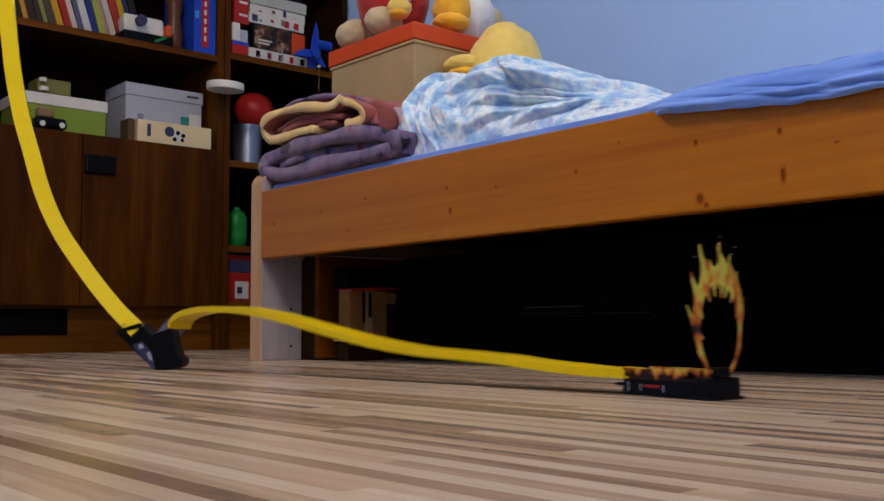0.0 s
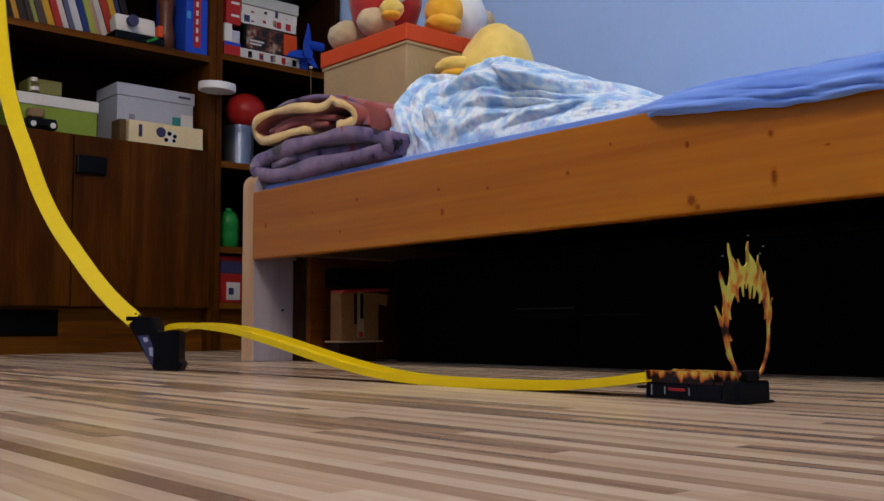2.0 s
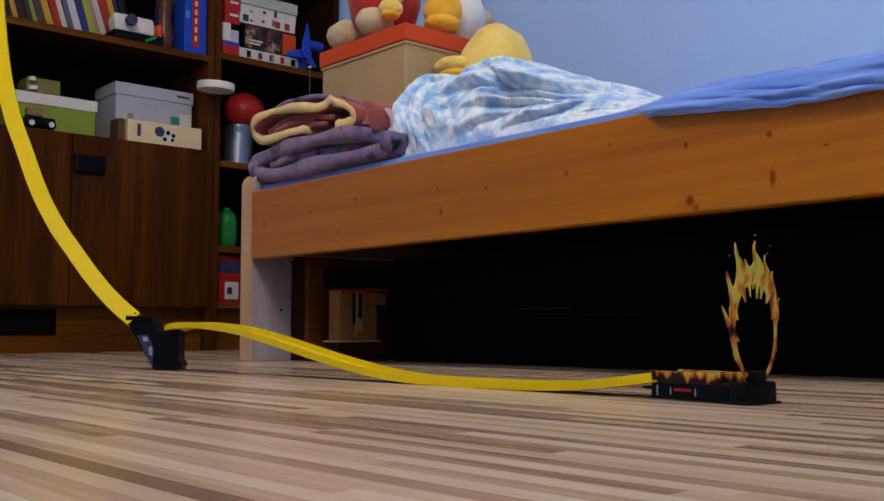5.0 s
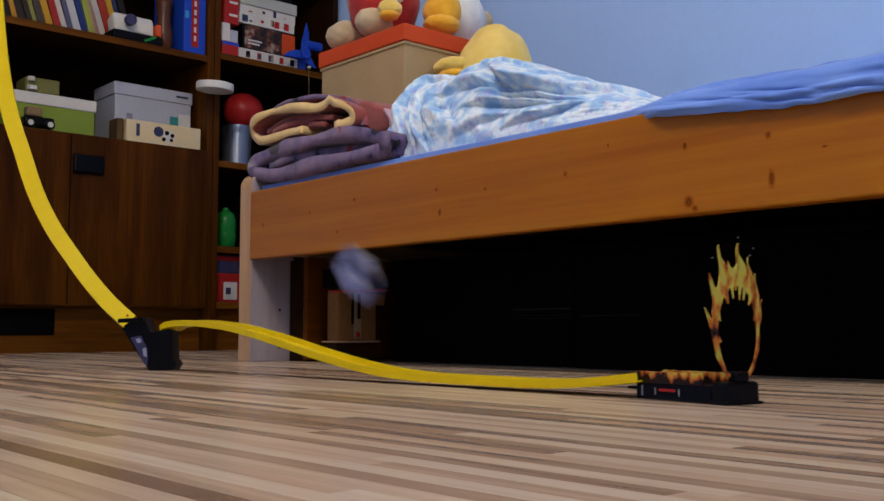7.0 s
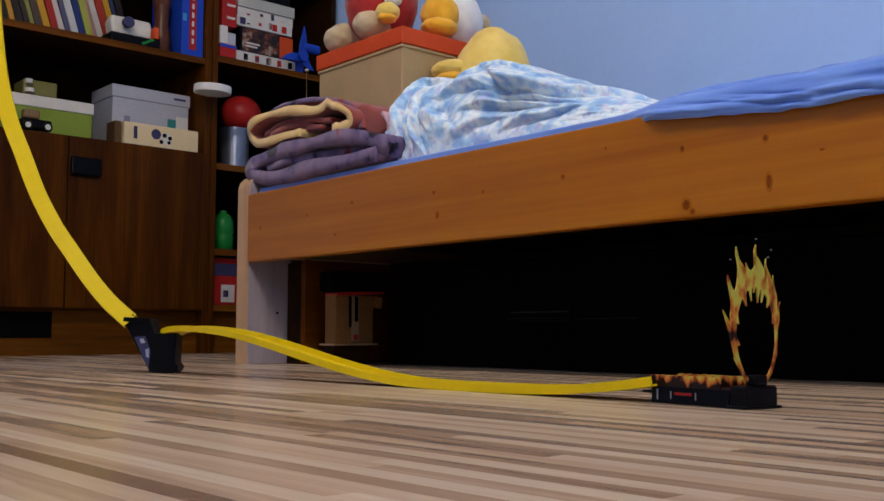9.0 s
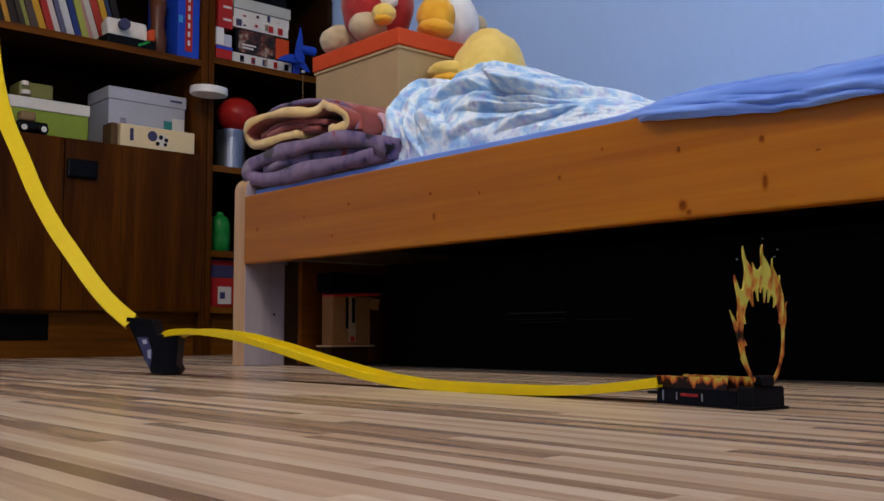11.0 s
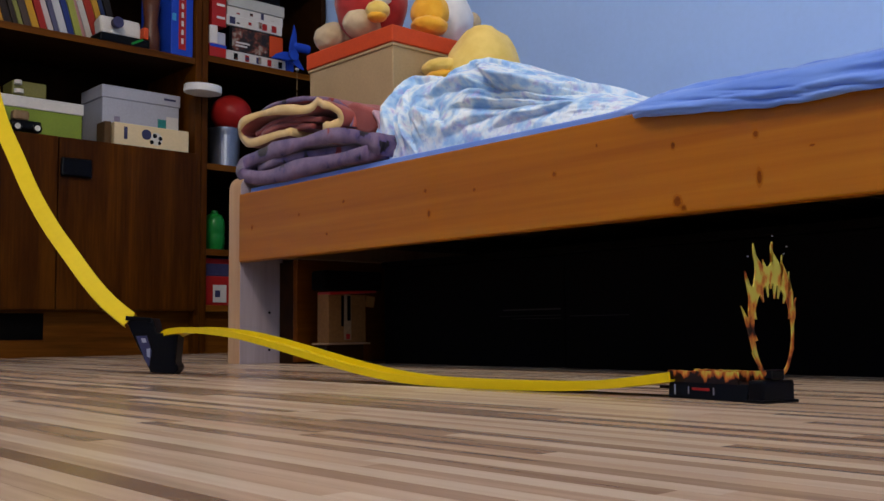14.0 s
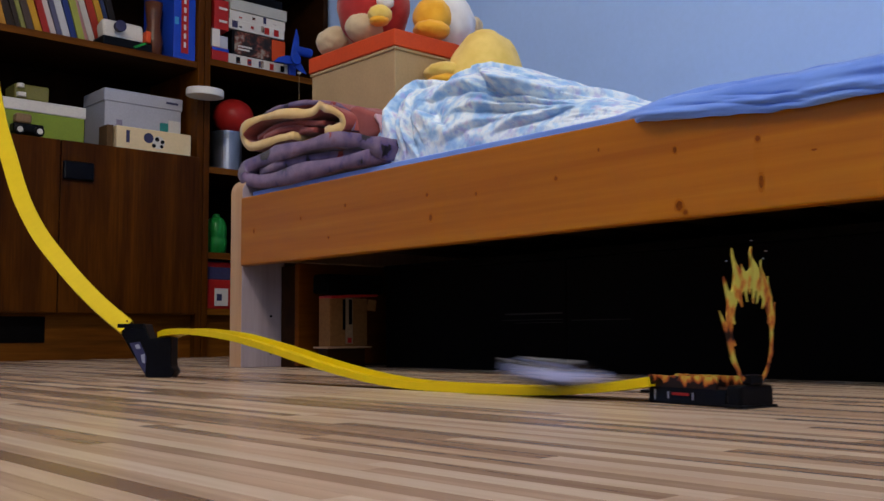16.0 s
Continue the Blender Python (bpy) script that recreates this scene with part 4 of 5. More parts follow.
def build_top_toys():
    g = thing("toy_console", (1.34, 3.05, 0.9985), "grey and black plastic toy console with a green switch", "toy")
    part("base", moved(box(-0.085, 0.085, -0.03, 0.05, 0, 0.032, 0.006, 3), pose(1.365, 3.045, 0.9985)), BLACK, g)
    part("casing", moved(box(-0.07, 0.07, -0.014, 0.04, 0, 0.068, 0.01, 3), pose(1.365, 3.05, 1.031, -18, 0, 0)), PAPER, g, "pale grey casing")
    part("dial", cyl((1.338, 3.008, 1.068), 0.019, 0.017, 0.022, 20, 0.002, "Y"), NAVY, g)
    part("switch", moved(box(-0.022, 0.022, -0.002, 0.002, -0.004, 0.004, 0.001), pose(1.405, 3.0135, 1.017, 0, -28, 0)), GREEN_PLASTIC, g, "green switch")
    part("key", box(1.425, 1.443, 3.01, 3.04, 1.031, 1.07, 0.004), LID_ORANGE, g, "orange key")
    solid("vase", lathe((1.478, 3.07, 0.9985), [(0.022, 0), (0.028, 0.004), (0.031, 0.06), (0.022, 0.11), (0.026, 0.15), (0.03, 0.19), (0.0, 0.19)], 28), plain("brown_glaze", (0.10, 0.035, 0.018), 0.3), "slim dark brown glazed vase on the shelf", "vase", smooth=True)
    b = thing("game_box", (1.565, 3.05, 0.9985), "upright blue and red game box on the shelf", "box")
    part("body", box(1.523, 1.603, 3.012, 3.24, 0.9985, 1.255, 0.002), BLUE_PLASTIC, b)
    part("print_bar", box(1.550, 1.576, 3.0105, 3.0117, 1.02, 1.245), RED, b, "red printed band")
    for k in range(6):
        part("print_bar", box(1.559, 1.567, 3.0093, 3.0103, 1.04 + k * 0.03, 1.058 + k * 0.03), PAPER, b)
    part("print_bar", box(1.526, 1.54, 3.0105, 3.0117, 1.115, 1.14), plain("cyan_print", (0.05, 0.3, 0.6), 0.5), b)
    GREY_CARD = plain("pale_grey_card", (0.42, 0.42, 0.38), 0.6, vary=0.08)
    z = 1.0185
    stack = ((1.735, 1.985, 0.038, PAPER, "white game box with small pictures"), (1.752, 1.972, 0.090, BLACK, "black and red game box with a dark picture"),
             (1.735, 1.965, 0.036, PAPER, "white game box with a bar code"), (1.742, 1.972, 0.034, PAPER, "white game box with two small figures"), (1.74, 1.975, 0.04, GREY_CARD, "pale grey flat card box"),
             (1.735, 1.96, 0.034, BLACK, "flat black game box on the stack"))
    for k, (x0, x1, h, mat, label) in enumerate(stack):
        c = thing("game_box", ((x0 + x1) / 2, 3.13, z), label, "box", "stacked game boxes")
        part("body", box(x0, x1, 3.02 + 0.006 * (k % 2), 3.25, z, z + h - 0.0003, 0.0015), mat, c)
        f = 3.0185 + 0.006 * (k % 2)
        if k == 0:
            for i in range(5):
                u = 1.765 + i * 0.046
                part("print_patch", box(u, u + 0.016, f, f + 0.0012, z + 0.007, z + 0.03), (BLACK, RED, NAVY, RED, BLACK)[i], c)
        if k == 1:
            part("print_patch", box(1.915, 1.971, f, f + 0.0012, z + 0.006, z + 0.084), LID_ORANGE, c, "red end panel")
            part("print_patch", box(1.762, 1.912, f, f + 0.0012, z + 0.004, z + 0.086), PICTURE, c, "dark printed picture")
            for i in range(2):
                part("print_bar", box(1.775, 1.822 + 0.01 * i, f - 0.0008, f - 0.0001, z + 0.020 + i * 0.011, z + 0.026 + i * 0.011), PAPER, c)
        if k in (0, 2, 3):
            for i in range(4):
                u = x0 + 0.035 + i * 0.049 + 0.006 * math.sin(i * 5 + k)
                part("print_bar", box(u, u + 0.012, f - 0.0008, f - 0.0001, z + 0.009 + 0.004 * (i % 2), z + 0.014 + 0.009 * (i % 3)), (PICTURE, NAVY, PICTURE, RED)[(i + k) % 4], c)
        if k == 2:
            part("print_patch", box(1.748, 1.77, f, f + 0.0012, z + 0.006, z + 0.03), NAVY, c)
            part("print_patch", box(1.88, 1.90, f, f + 0.0012, z + 0.006, z + 0.03), RED, c)
            part("print_patch", box(1.92, 1.94, f, f + 0.0012, z + 0.006, z + 0.03), RED, c)
        z += h
    s = thing("small_box", (1.69, 3.05, 1.0185), "small red carton with a blue band in front of the games", "box")
    part("body", box(1.664, 1.727, 3.006, 3.08, 1.0185, 1.064, 0.002), RED, s)
    part("band", box(1.6635, 1.7275, 3.0045, 3.0057, 1.052, 1.062), BLUE_PLASTIC, s)
    s = thing("small_box", (1.69, 3.05, 1.0645), "slim white and blue-grey carton on a red one", "box")
    part("body", box(1.664, 1.694, 3.006, 3.08, 1.0645, 1.128, 0.002), PAPER, s)
    part("side", box(1.6945, 1.727, 3.010, 3.08, 1.0645, 1.108, 0.002), BLUE_GREY_CARD, s, "blue-grey carton half")
    s = thing("small_box", (1.70, 3.05, 1.1283), "red carton with pale printed bars on the stack", "box")
    part("body", box(1.672, 1.728, 3.008, 3.08, 1.1283, 1.235, 0.002), RED, s)
    for k in range(2):
        part("print_bar", box(1.690, 1.722, 3.0066, 3.0077, 1.155 + k * 0.045, 1.163 + k * 0.045), PAPER, s)
    p = thing("toy_propeller", (2.0, 3.0, 1.0185), "blue plastic toy propeller with a thread at the shelf edge", "toy")
    blade = []
    for k in range(3):
        a, size = ((84, 1.0), (192, 0.78), (318, 0.6))[k]
        bm = prism([(0.0, -0.020), (0.04, -0.027), (0.085, -0.016), (0.118, 0.004), (0.092, 0.008), (0.045, 0.018), (0.0, 0.020)], 0.006)
        bmesh.ops.bevel(bm, geom=bm.edges[:], offset=0.0015, segments=1, affect="EDGES")
        moved(bm, pose(1.978, 2.972, 1.066, 0, -a, 0) @ pose(0, 0, 0, 22, 0, 0) @ Matrix.Diagonal((size, 1, size, 1)))
        part("blade", bm, BLUE_PLASTIC, p)
    part("hub", cyl((1.978, 2.958, 1.066), 0.020, 0.016, 0.03, 18, 0.002, "Y"), BLUE_PLASTIC, p)
    part("axle", cyl((1.978, 2.985, 1.066), 0.010, 0.010, 0.06, 14, 0.001, "Y"), BLUE_PLASTIC, p)
    part("grip", cyl((1.985, 2.990, 1.108), 0.017, 0.017, 0.075, 18, 0.003, "X"), BLUE_PLASTIC, p)
    part("stand", box(1.98, 2.01, 3.008, 3.05, 1.0185, 1.076, 0.004), BLUE_PLASTIC, p)
    part("thread", cyl((2.000, 2.975, 0.868), 0.0007, 0.0007, 0.15, 6), CARD_BEIGE, p, "thin white thread")
    part("bead", lump((1.998, 2.972, 1.020), (0.008, 0.008, 0.005), sub=2), PAPER, p)


build_boxes()
build_right_shelf()
build_books()
build_top_toys()


# ---- toy track ----
def flame_material(name="printed_flames", dark=0.0, rise=1.9, foot=0.0, grain=95):
    m, n, l, b = shader(name, 0.35)
    mp = mapped(n, l, (1, 1, 0.45))
    up = n.new("ShaderNodeSeparateXYZ")
    l.new(mp.outputs[0], up.inputs[0])
    nz = n.new("ShaderNodeTexNoise")
    nz.inputs["Scale"].default_value, nz.inputs["Detail"].default_value = grain, 4.0
    l.new(mp.outputs[0], nz.inputs[0])
    r = ramp(n, [(0.40 + dark, (0.010, 0.003, 0.002)), (0.48 + dark * 0.8, (0.36, 0.075, 0.014)), (0.56 + dark * 0.7, (0.58, 0.22, 0.03)), (0.66 + dark * 0.6, (0.56, 0.49, 0.075))])
    tone = n.new("ShaderNodeMath")
    tone.operation, tone.inputs[1].default_value = "MULTIPLY_ADD", rise
    l.new(up.outputs[2], tone.inputs[0]), l.new(nz.outputs[0], tone.inputs[2])
    low = n.new("ShaderNodeMath")
    low.operation, low.inputs[1].default_value = "SUBTRACT", foot
    l.new(tone.outputs[0], low.inputs[0])
    l.new(low.outputs[0], r.inputs[0]), l.new(r.outputs[0], b.inputs["Base Color"])
    return m


FLAME = flame_material("printed_flames", 0.0, 4.5, 0.095, 120)
LABEL = flame_material("printed_flame_label", 0.07, 62, 0.60, 110)
SILVER = plain("silver_metal", (0.5, 0.5, 0.52), 0.3, metal=0.9, vary=0.08)
GLASS_DARK = plain("tinted_window", (0.015, 0.018, 0.022), 0.08, vary=0.1)

# centre line of the lower track: y, x, height of its underside
LOWER = [(1.575, 0.787, 0.0665), (1.545, 0.788, 0.0715), (1.473, 0.791, 0.0715), (1.372, 0.794, 0.0640), (1.294, 0.797, 0.0525), (1.222, 0.80, 0.0395),
         (1.154, 0.803, 0.0265), (1.092, 0.806, 0.0160), (1.033, 0.808, 0.0080), (0.978, 0.810, 0.0030), (0.926, 0.812, 0.0008), (0.85, 0.815, 0.0003),
         (0.787, 0.818, 0.0006), (0.746, 0.819, 0.0015), (0.707, 0.821, 0.0032), (0.67, 0.820, 0.0065), (0.634, 0.820, 0.0105), (0.594, 0.820, 0.0160)]
# centre line of the upper track, from above down to the bend
UPPER = [(0.545, 1.895, 1.40), (0.553, 1.889, 1.05), (0.565, 1.877, 0.75), (0.577, 1.858, 0.567), (0.591, 1.836, 0.462), (0.607, 1.811, 0.389), (0.623, 1.783, 0.316),
         (0.642, 1.75, 0.254), (0.663, 1.715, 0.204), (0.683, 1.678, 0.158), (0.703, 1.641, 0.119), (0.724, 1.603, 0.0865)]
N_LOW, N_UP = 26, 24
FACING = Vector((-0.50, -0.80, 0.30)).normalized()


def spline(points, s):
    """A smooth curve through the points; s from 0 to 1."""
    s = max(0.0, min(1.0, s))
    n = len(points) - 1
    i = min(n - 1, int(s * n))
    t = s * n - i
    p0, p1, p2, p3 = (Vector(points[max(0, min(n, k))]) for k in (i - 1, i, i + 1, i + 2))
    return 0.5 * (2 * p1 + (p2 - p0) * t + (2 * p0 - 5 * p1 + 4 * p2 - p3) * t * t + (3 * p1 - p0 - 3 * p2 + p3) * t ** 3)


LOW3 = [(x, y, z) for y, x, z in LOWER]


def low_at(s):
    return spline(LOW3, s)


def up_at(s):
    return spline(UPPER, s)


# section of a track: a floor with two upright guide edges
SECTION = [(-0.0205, 0.0), (0.0205, 0.0), (0.0205, 0.0095), (0.0185, 0.0095), (0.0180, 0.0022), (-0.0180, 0.0022), (-0.0185, 0.0095), (-0.0205, 0.0095)]


def track_piece(curve, s0, s1, side, parent, steps=4, width=1.0):
    bm = bmesh.new()
    rings = []
    mid = curve((s0 + s1) / 2)
    for k in range(steps + 1):
        s = s0 + (s1 - s0) * k / steps
        p = curve(s)
        t = (curve(min(1, s + 0.004)) - curve(max(0, s - 0.004))).normalized()
        if side == "low":
            w = Vector((1, 0, 0))
            w = (w - t * w.dot(t)).normalized()
        else:
            w = FACING.cross(t).normalized()
            if w.x < 0:
                w = -w
        n = w.cross(t).normalized()
        if side == "low" and n.z < 0 or side == "up" and n.dot(FACING) > 0:
            n = -n
        rings.append([bm.verts.new(p + w * u * width + n * v - mid) for u, v in SECTION])
    m = len(SECTION)
    for a, b in zip(rings, rings[1:]):
        for i in range(m):
            bm.faces.new((a[i], a[(i + 1) % m], b[(i + 1) % m], b[i]))
    for r in (rings[0], rings[-1]):
        bm.faces.new((r[0], r[1], r[4], r[5]))
        bm.faces.new((r[1], r[2], r[3], r[4]))
        bm.faces.new((r[5], r[6], r[7], r[0]))
    bmesh.ops.recalc_face_normals(bm, faces=bm.faces)
    ob = new("track_piece", mesh_of("track_piece", bm, YELLOW))
    ob.parent = parent
    ob.location = mid
    return ob


track = thing("toy_track", (0, 0, 0), "bright yellow plastic toy car track with a steep drop", "toy track")
LOW_PIECES = [track_piece(low_at, max(0, k / N_LOW - 0.002), min(1, (k + 1) / N_LOW + 0.002), "low", track) for k in range(N_LOW)]
UP_PIECES = [track_piece(up_at, max(0, k / N_UP - 0.002), min(1, (k + 1) / N_UP + 0.002), "up", track, 6, 0.68) for k in range(N_UP)]


def build_bend():
    """The black plastic bend piece, built round its foot; x runs along the picture of its side."""
    b = thing("track_bend", (0, 0, 0), "black plastic bend piece joining two toy tracks on the floor", "track connector")
    pts = [(0.0, 0.0), (0.040, 0.0), (0.046, 0.008), (0.0455, 0.013), (0.040, 0.019), (0.040, 0.068), (0.004, 0.066), (-0.005, 0.090), (-0.052, 0.087), (-0.026, 0.042)]
    bm = prism(pts, 0.044)
    bmesh.ops.bevel(bm, geom=bm.edges[:], offset=0.0015, segments=2, affect="EDGES", profile=0.5)
    part("body", bm, BLACK, b)
    part("sticker", prism([(-0.030, 0.058), (-0.012, 0.06), (-0.001, 0.035), (-0.003, 0.008), (-0.010, 0.018), (-0.022, 0.042)], 0.0006), NAVY, b, "dark blue sticker").location.y = -0.0007
    part("sticker_mark", prism([(-0.021, 0.055), (-0.014, 0.056), (-0.011, 0.049), (-0.018, 0.048)], 0.0004), SILVER, b).location.y = -0.0012
    part("sticker_mark", prism([(-0.010, 0.038), (-0.004, 0.04), (-0.003, 0.024), (-0.008, 0.026)], 0.0004), SILVER, b).location.y = -0.0012
    part("rivet", cyl((-0.033, -0.0045, 0.0935), 0.0016, 0.0016, 0.003, 10), KNOT, b)
    part("top_lip", box(-0.050, -0.006, -0.003, 0.001, 0.083, 0.0905, 0.001), BLACK, b)
    return b


bend = build_bend()
BEND_REST = pose(0.7513, 1.5802, 0, 0, 0, -41.68)
bend.matrix_world = BEND_REST


def build_launcher():
    """The ring stand at the track's end, built round the middle of its base; the track enters at +y."""
    a = thing("flame_ring_stand", (0, 0, 0), "black plastic jump stand with a tall printed flame ring", "toy ring")
    base = prism([(-0.0215, 0), (0.0215, 0), (0.0195, 0.0165), (-0.0195, 0.0165)], 0.0995)
    bmesh.ops.bevel(base, geom=base.edges[:], offset=0.0012, segments=2, affect="EDGES", profile=0.5)
    part("base", moved(base, Matrix.Translation((0, -0.028, 0))), BLACK, a)
    part("tongue", moved(prism([(-0.016, 0.0085), (0.016, 0.0085), (0.016, 0.0115), (-0.016, 0.0115)], 0.018), Matrix.Translation((0, 0.0705, 0))), BLACK, a)
    part("end_block", box(-0.0222, 0.0222, -0.047, -0.029, 0.0, 0.0205, 0.003, 3), BLACK, a)
    part("foot_rim", box(-0.0242, 0.0242, -0.0495, -0.027, 0.0, 0.003, 0.001), BLACK, a)
    rnd = random.Random(3)
    for sx in (-1, 1):
        pts = [(0.0, 0.0)] + [(0.089, 0.0)]
        top = [(0.089 - 0.089 * k / 18, 0.0108 + 0.0010 * ((k % 2) * 0.5 + 0.8 * rnd.random())) for k in range(19)]
        part("side_label", moved(prism(pts + top, 0.0016), pose(sx * 0.0192 + (0.0008 if sx < 0 else -0.0008), -0.0168, 0.0158, 0, 0, 90)), LABEL, a, "orange and black flame sticker")
    part("badge", moved(box(-0.011, 0.011, -0.0004, 0.0004, -0.0013, 0.0013), pose(-0.0213, 0.028, 0.0100, -4, 0, 90)), RED, a, "small red badge")
    part("badge_rim", moved(box(-0.0006, 0.0006, -0.0004, 0.0004, -0.0035, 0.0035), pose(-0.0212, 0.044, 0.0085, 0, 0, 90)), SILVER, a)
    part("badge_rim", moved(box(-0.0006, 0.0006, -0.0004, 0.0004, -0.0035, 0.0035), pose(-0.0212, 0.012, 0.0085, 0, 0, 90)), SILVER, a)
    part("clip", moved(box(-0.0007, 0.0007, -0.0004, 0.0004, -0.005, 0.005), pose(-0.0212, 0.062, 0.0085, 0, 0, 90)), SILVER, a)
    # the ring: a thin plate with flame tongues outside and drips inside
    # tongues: angle of the foot, half width, tip across and up, curl; drips: angle, half width, length
    tongues = [(116, 14, -0.023, 0.146, 0.0015), (84, 14, 0.003, 0.148, 0.0025), (62, 9, 0.016, 0.136, 0.0015), (146, 13, -0.035, 0.120, 0.001), (180, 15, -0.042, 0.0885, 0.0),
               (38, 8, 0.025, 0.121, 0.001), (15, 9, 0.034, 0.097, 0.001), (-22, 7, 0.029, 0.058, 0.001), (101, 5, -0.011, 0.131, 0.0), (218, 7, -0.030, 0.047, 0.0), (-48, 7, 0.023, 0.041, 0.001)]
    drips = [(124, 7, 0.012), (104, 4, 0.013), (93, 4, 0.006), (80, 5, 0.016), (66, 5, 0.012), (160, 5, 0.006), (187, 7, 0.010), (46, 4, 0.007), (20, 5, 0.005)]
    n = 420
    outer, inner = [], []
    for k in range(n + 1):
        g = -64 + 308 * k / n
        c, s = math.cos(radians(g)), math.sin(radians(g))
        th = 0.0026 + 0.0135 * max(0, s) ** 1.5 + 0.0032 * max(0, -c) ** 3 + 0.0012 * noise.noise((g * 0.14, 2, 0)) + 0.0006 * noise.noise((g * 0.5, 5, 0))
        if s < -0.6:
            th += 0.004 * (-s - 0.6)
        ix, iz = 0.0258 * c, 0.066 + 0.0430 * s
        ox, oz = ix + th * c, iz + th * s * 0.9
        for g0, w, tu, tv, curl in tongues:
            d = abs(g - g0) / w
            if d < 1:
                f = (1 - d) ** 1.3
                ox, oz = ox + (tu - ox) * f + curl * math.sin(6.3 * f), oz + (tv - oz) * f
        for g0, w, h in drips:
            d = abs(g - g0) / w
            if d < 1:
                f = (1 - d) ** 1.3 * h
                ix, iz = ix - f * c * 0.45, iz - f * (0.9 if s > 0.2 else 0.4)
        outer.append((ox, oz))
        inner.append((ix, iz))
    bm = bmesh.new()
    rows = [[bm.verts.new((u, y, v)) for (u, v), y in ((o, 0.0), (i, 0.0), (i, 0.0016), (o, 0.0016))] for o, i in zip(outer, inner)]
    for p, q in zip(rows, rows[1:]):
        for i in range(4):
            bm.faces.new((p[i], p[(i + 1) % 4], q[(i + 1) % 4], q[i]))
    bm.faces.new(rows[0])
    bm.faces.new(rows[-1])
    bmesh.ops.recalc_face_normals(bm, faces=bm.faces)
    ring = part("flame_ring", moved(bm, Matrix.Translation((0, -0.043, 0.0))), FLAME, a, "thin upright ring printed with yellow and orange flames")
    part("socket", box(-0.009, 0.009, -0.047, -0.036, 0.0206, 0.030, 0.002), BLACK, a)
    for u, v in ((-0.034, 0.135), (0.004, 0.155), (0.026, 0.146), (0.021, 0.139)):
        part("spark", cyl((u * 0.9, -0.043, v - 0.002), 0.0006, 0.0006, 0.0016, 8, axis="Y"), STEEL, ring)
    return a


stand = build_launcher()
STAND_X, STAND_Y = 0.8175, 0.5275
stand.matrix_world = pose(STAND_X, STAND_Y, 0, 0, 0, -10)


# ---- toy cars ----
def build_car(label, body, trim, roof, block=0.0, under=BLACK):
    """A die-cast car, 7 cm long, that drives towards -y; its origin is between the wheels on the ground."""
    c = thing("toy_car", (0, 0, 0), label, "toy car", "toy cars on the track")
    side = [(-0.036, 0.0055), (-0.0365, 0.010), (-0.030, 0.0145), (-0.013, 0.0175), (-0.004, 0.0245), (0.012, 0.0255), (0.024, 0.0190), (0.0345, 0.0185), (0.036, 0.0075)]
    bm = prism(side, 0.029)
    bmesh.ops.bevel(bm, geom=bm.edges[:], offset=0.0022, segments=2, affect="EDGES", profile=0.5)
    part("body", moved(bm, pose(0.0145, 0, 0, 0, 0, 90)), body, c)
    for sx in (-0.0149, 0.0146):
        part("window", moved(prism([(-0.010, 0.0182), (-0.003, 0.0232), (0.010, 0.0236), (0.019, 0.0190)], 0.0003), pose(sx + 0.0003, 0, 0, 0, 0, 90)), GLASS_DARK, c)
    part("windscreen", moved(box(-0.0105, 0.0105, -0.0052, 0.0052, -0.0003, 0.0003), pose(0, -0.0087, 0.0214, 37, 0, 0)), GLASS_DARK, c)
    part("roof_panel", box(-0.009, 0.009, -0.001, 0.011, 0.0252, 0.0272, 0.0006), roof, c)
    part("stripe", box(-0.0025, 0.0025, -0.029, -0.015, 0.0162, 0.0172), trim, c).rotation_euler = (0, 0, 0)
    part("spoiler", box(-0.0125, 0.0125, 0.030, 0.037, 0.0215, 0.023, 0.0005), trim, c)
    for sx in (-0.009, 0.009):
        part("spoiler_post", box(sx - 0.001, sx + 0.001, 0.032, 0.035, 0.018, 0.0216), trim, c)
    part("chassis", box(-0.0152, 0.0152, -0.0345, 0.0345, 0.0025, 0.0072, 0.001), under, c)
    if block:
        part("roof_block", box(-0.0100, 0.0100, 0.006, 0.025, 0.0245, 0.0245 + block, 0.0015), roof, c, "red roof block")
    for y in (-0.0225, 0.0225):
        for sx in (-1, 1):
            w = part("wheel", cyl((sx * 0.0128 - 0.0025, y, 0.0058), 0.0058, 0.0058, 0.005, 18, 0.0006, "X"), BLACK, c)
            part("hub", cyl((sx * 0.0154 - 0.0003, y, 0.0058), 0.0034, 0.0034, 0.0006, 12, axis="X"), SILVER, w, "silver hub")
    for o in c.children_recursive:
        for v in o.data.vertices:
            v.co *= 1.1
    return c


PAINT = {k: plain(k + "_car_paint", v, 0.22, coat=0.6, vary=0.06, scale=40, bump=0.02) for k, v in
         {"silver_blue": (0.34, 0.36, 0.55), "orange": (0.55, 0.22, 0.04), "violet": (0.30, 0.33, 0.62), "yellow": (0.66, 0.42, 0.006), "pale_blue": (0.42, 0.47, 0.75)}.items()}
CARS = [build_car("silver-blue die-cast toy car with dark windows", PAINT["silver_blue"], BROWN_CARD, SILVER),
        build_car("orange die-cast toy car with a brown spoiler", PAINT["orange"], BROWN_CARD, PAINT["orange"], under=PAINT["orange"]),
        build_car("violet-blue die-cast toy car with white stripe", PAINT["violet"], PAPER, SILVER),
        build_car("yellow die-cast toy car with a red roof block", PAINT["yellow"], RED, RED, 0.0075),
        build_car("pale blue die-cast toy car with white spoiler", PAINT["pale_blue"], PAPER, PAPER)]


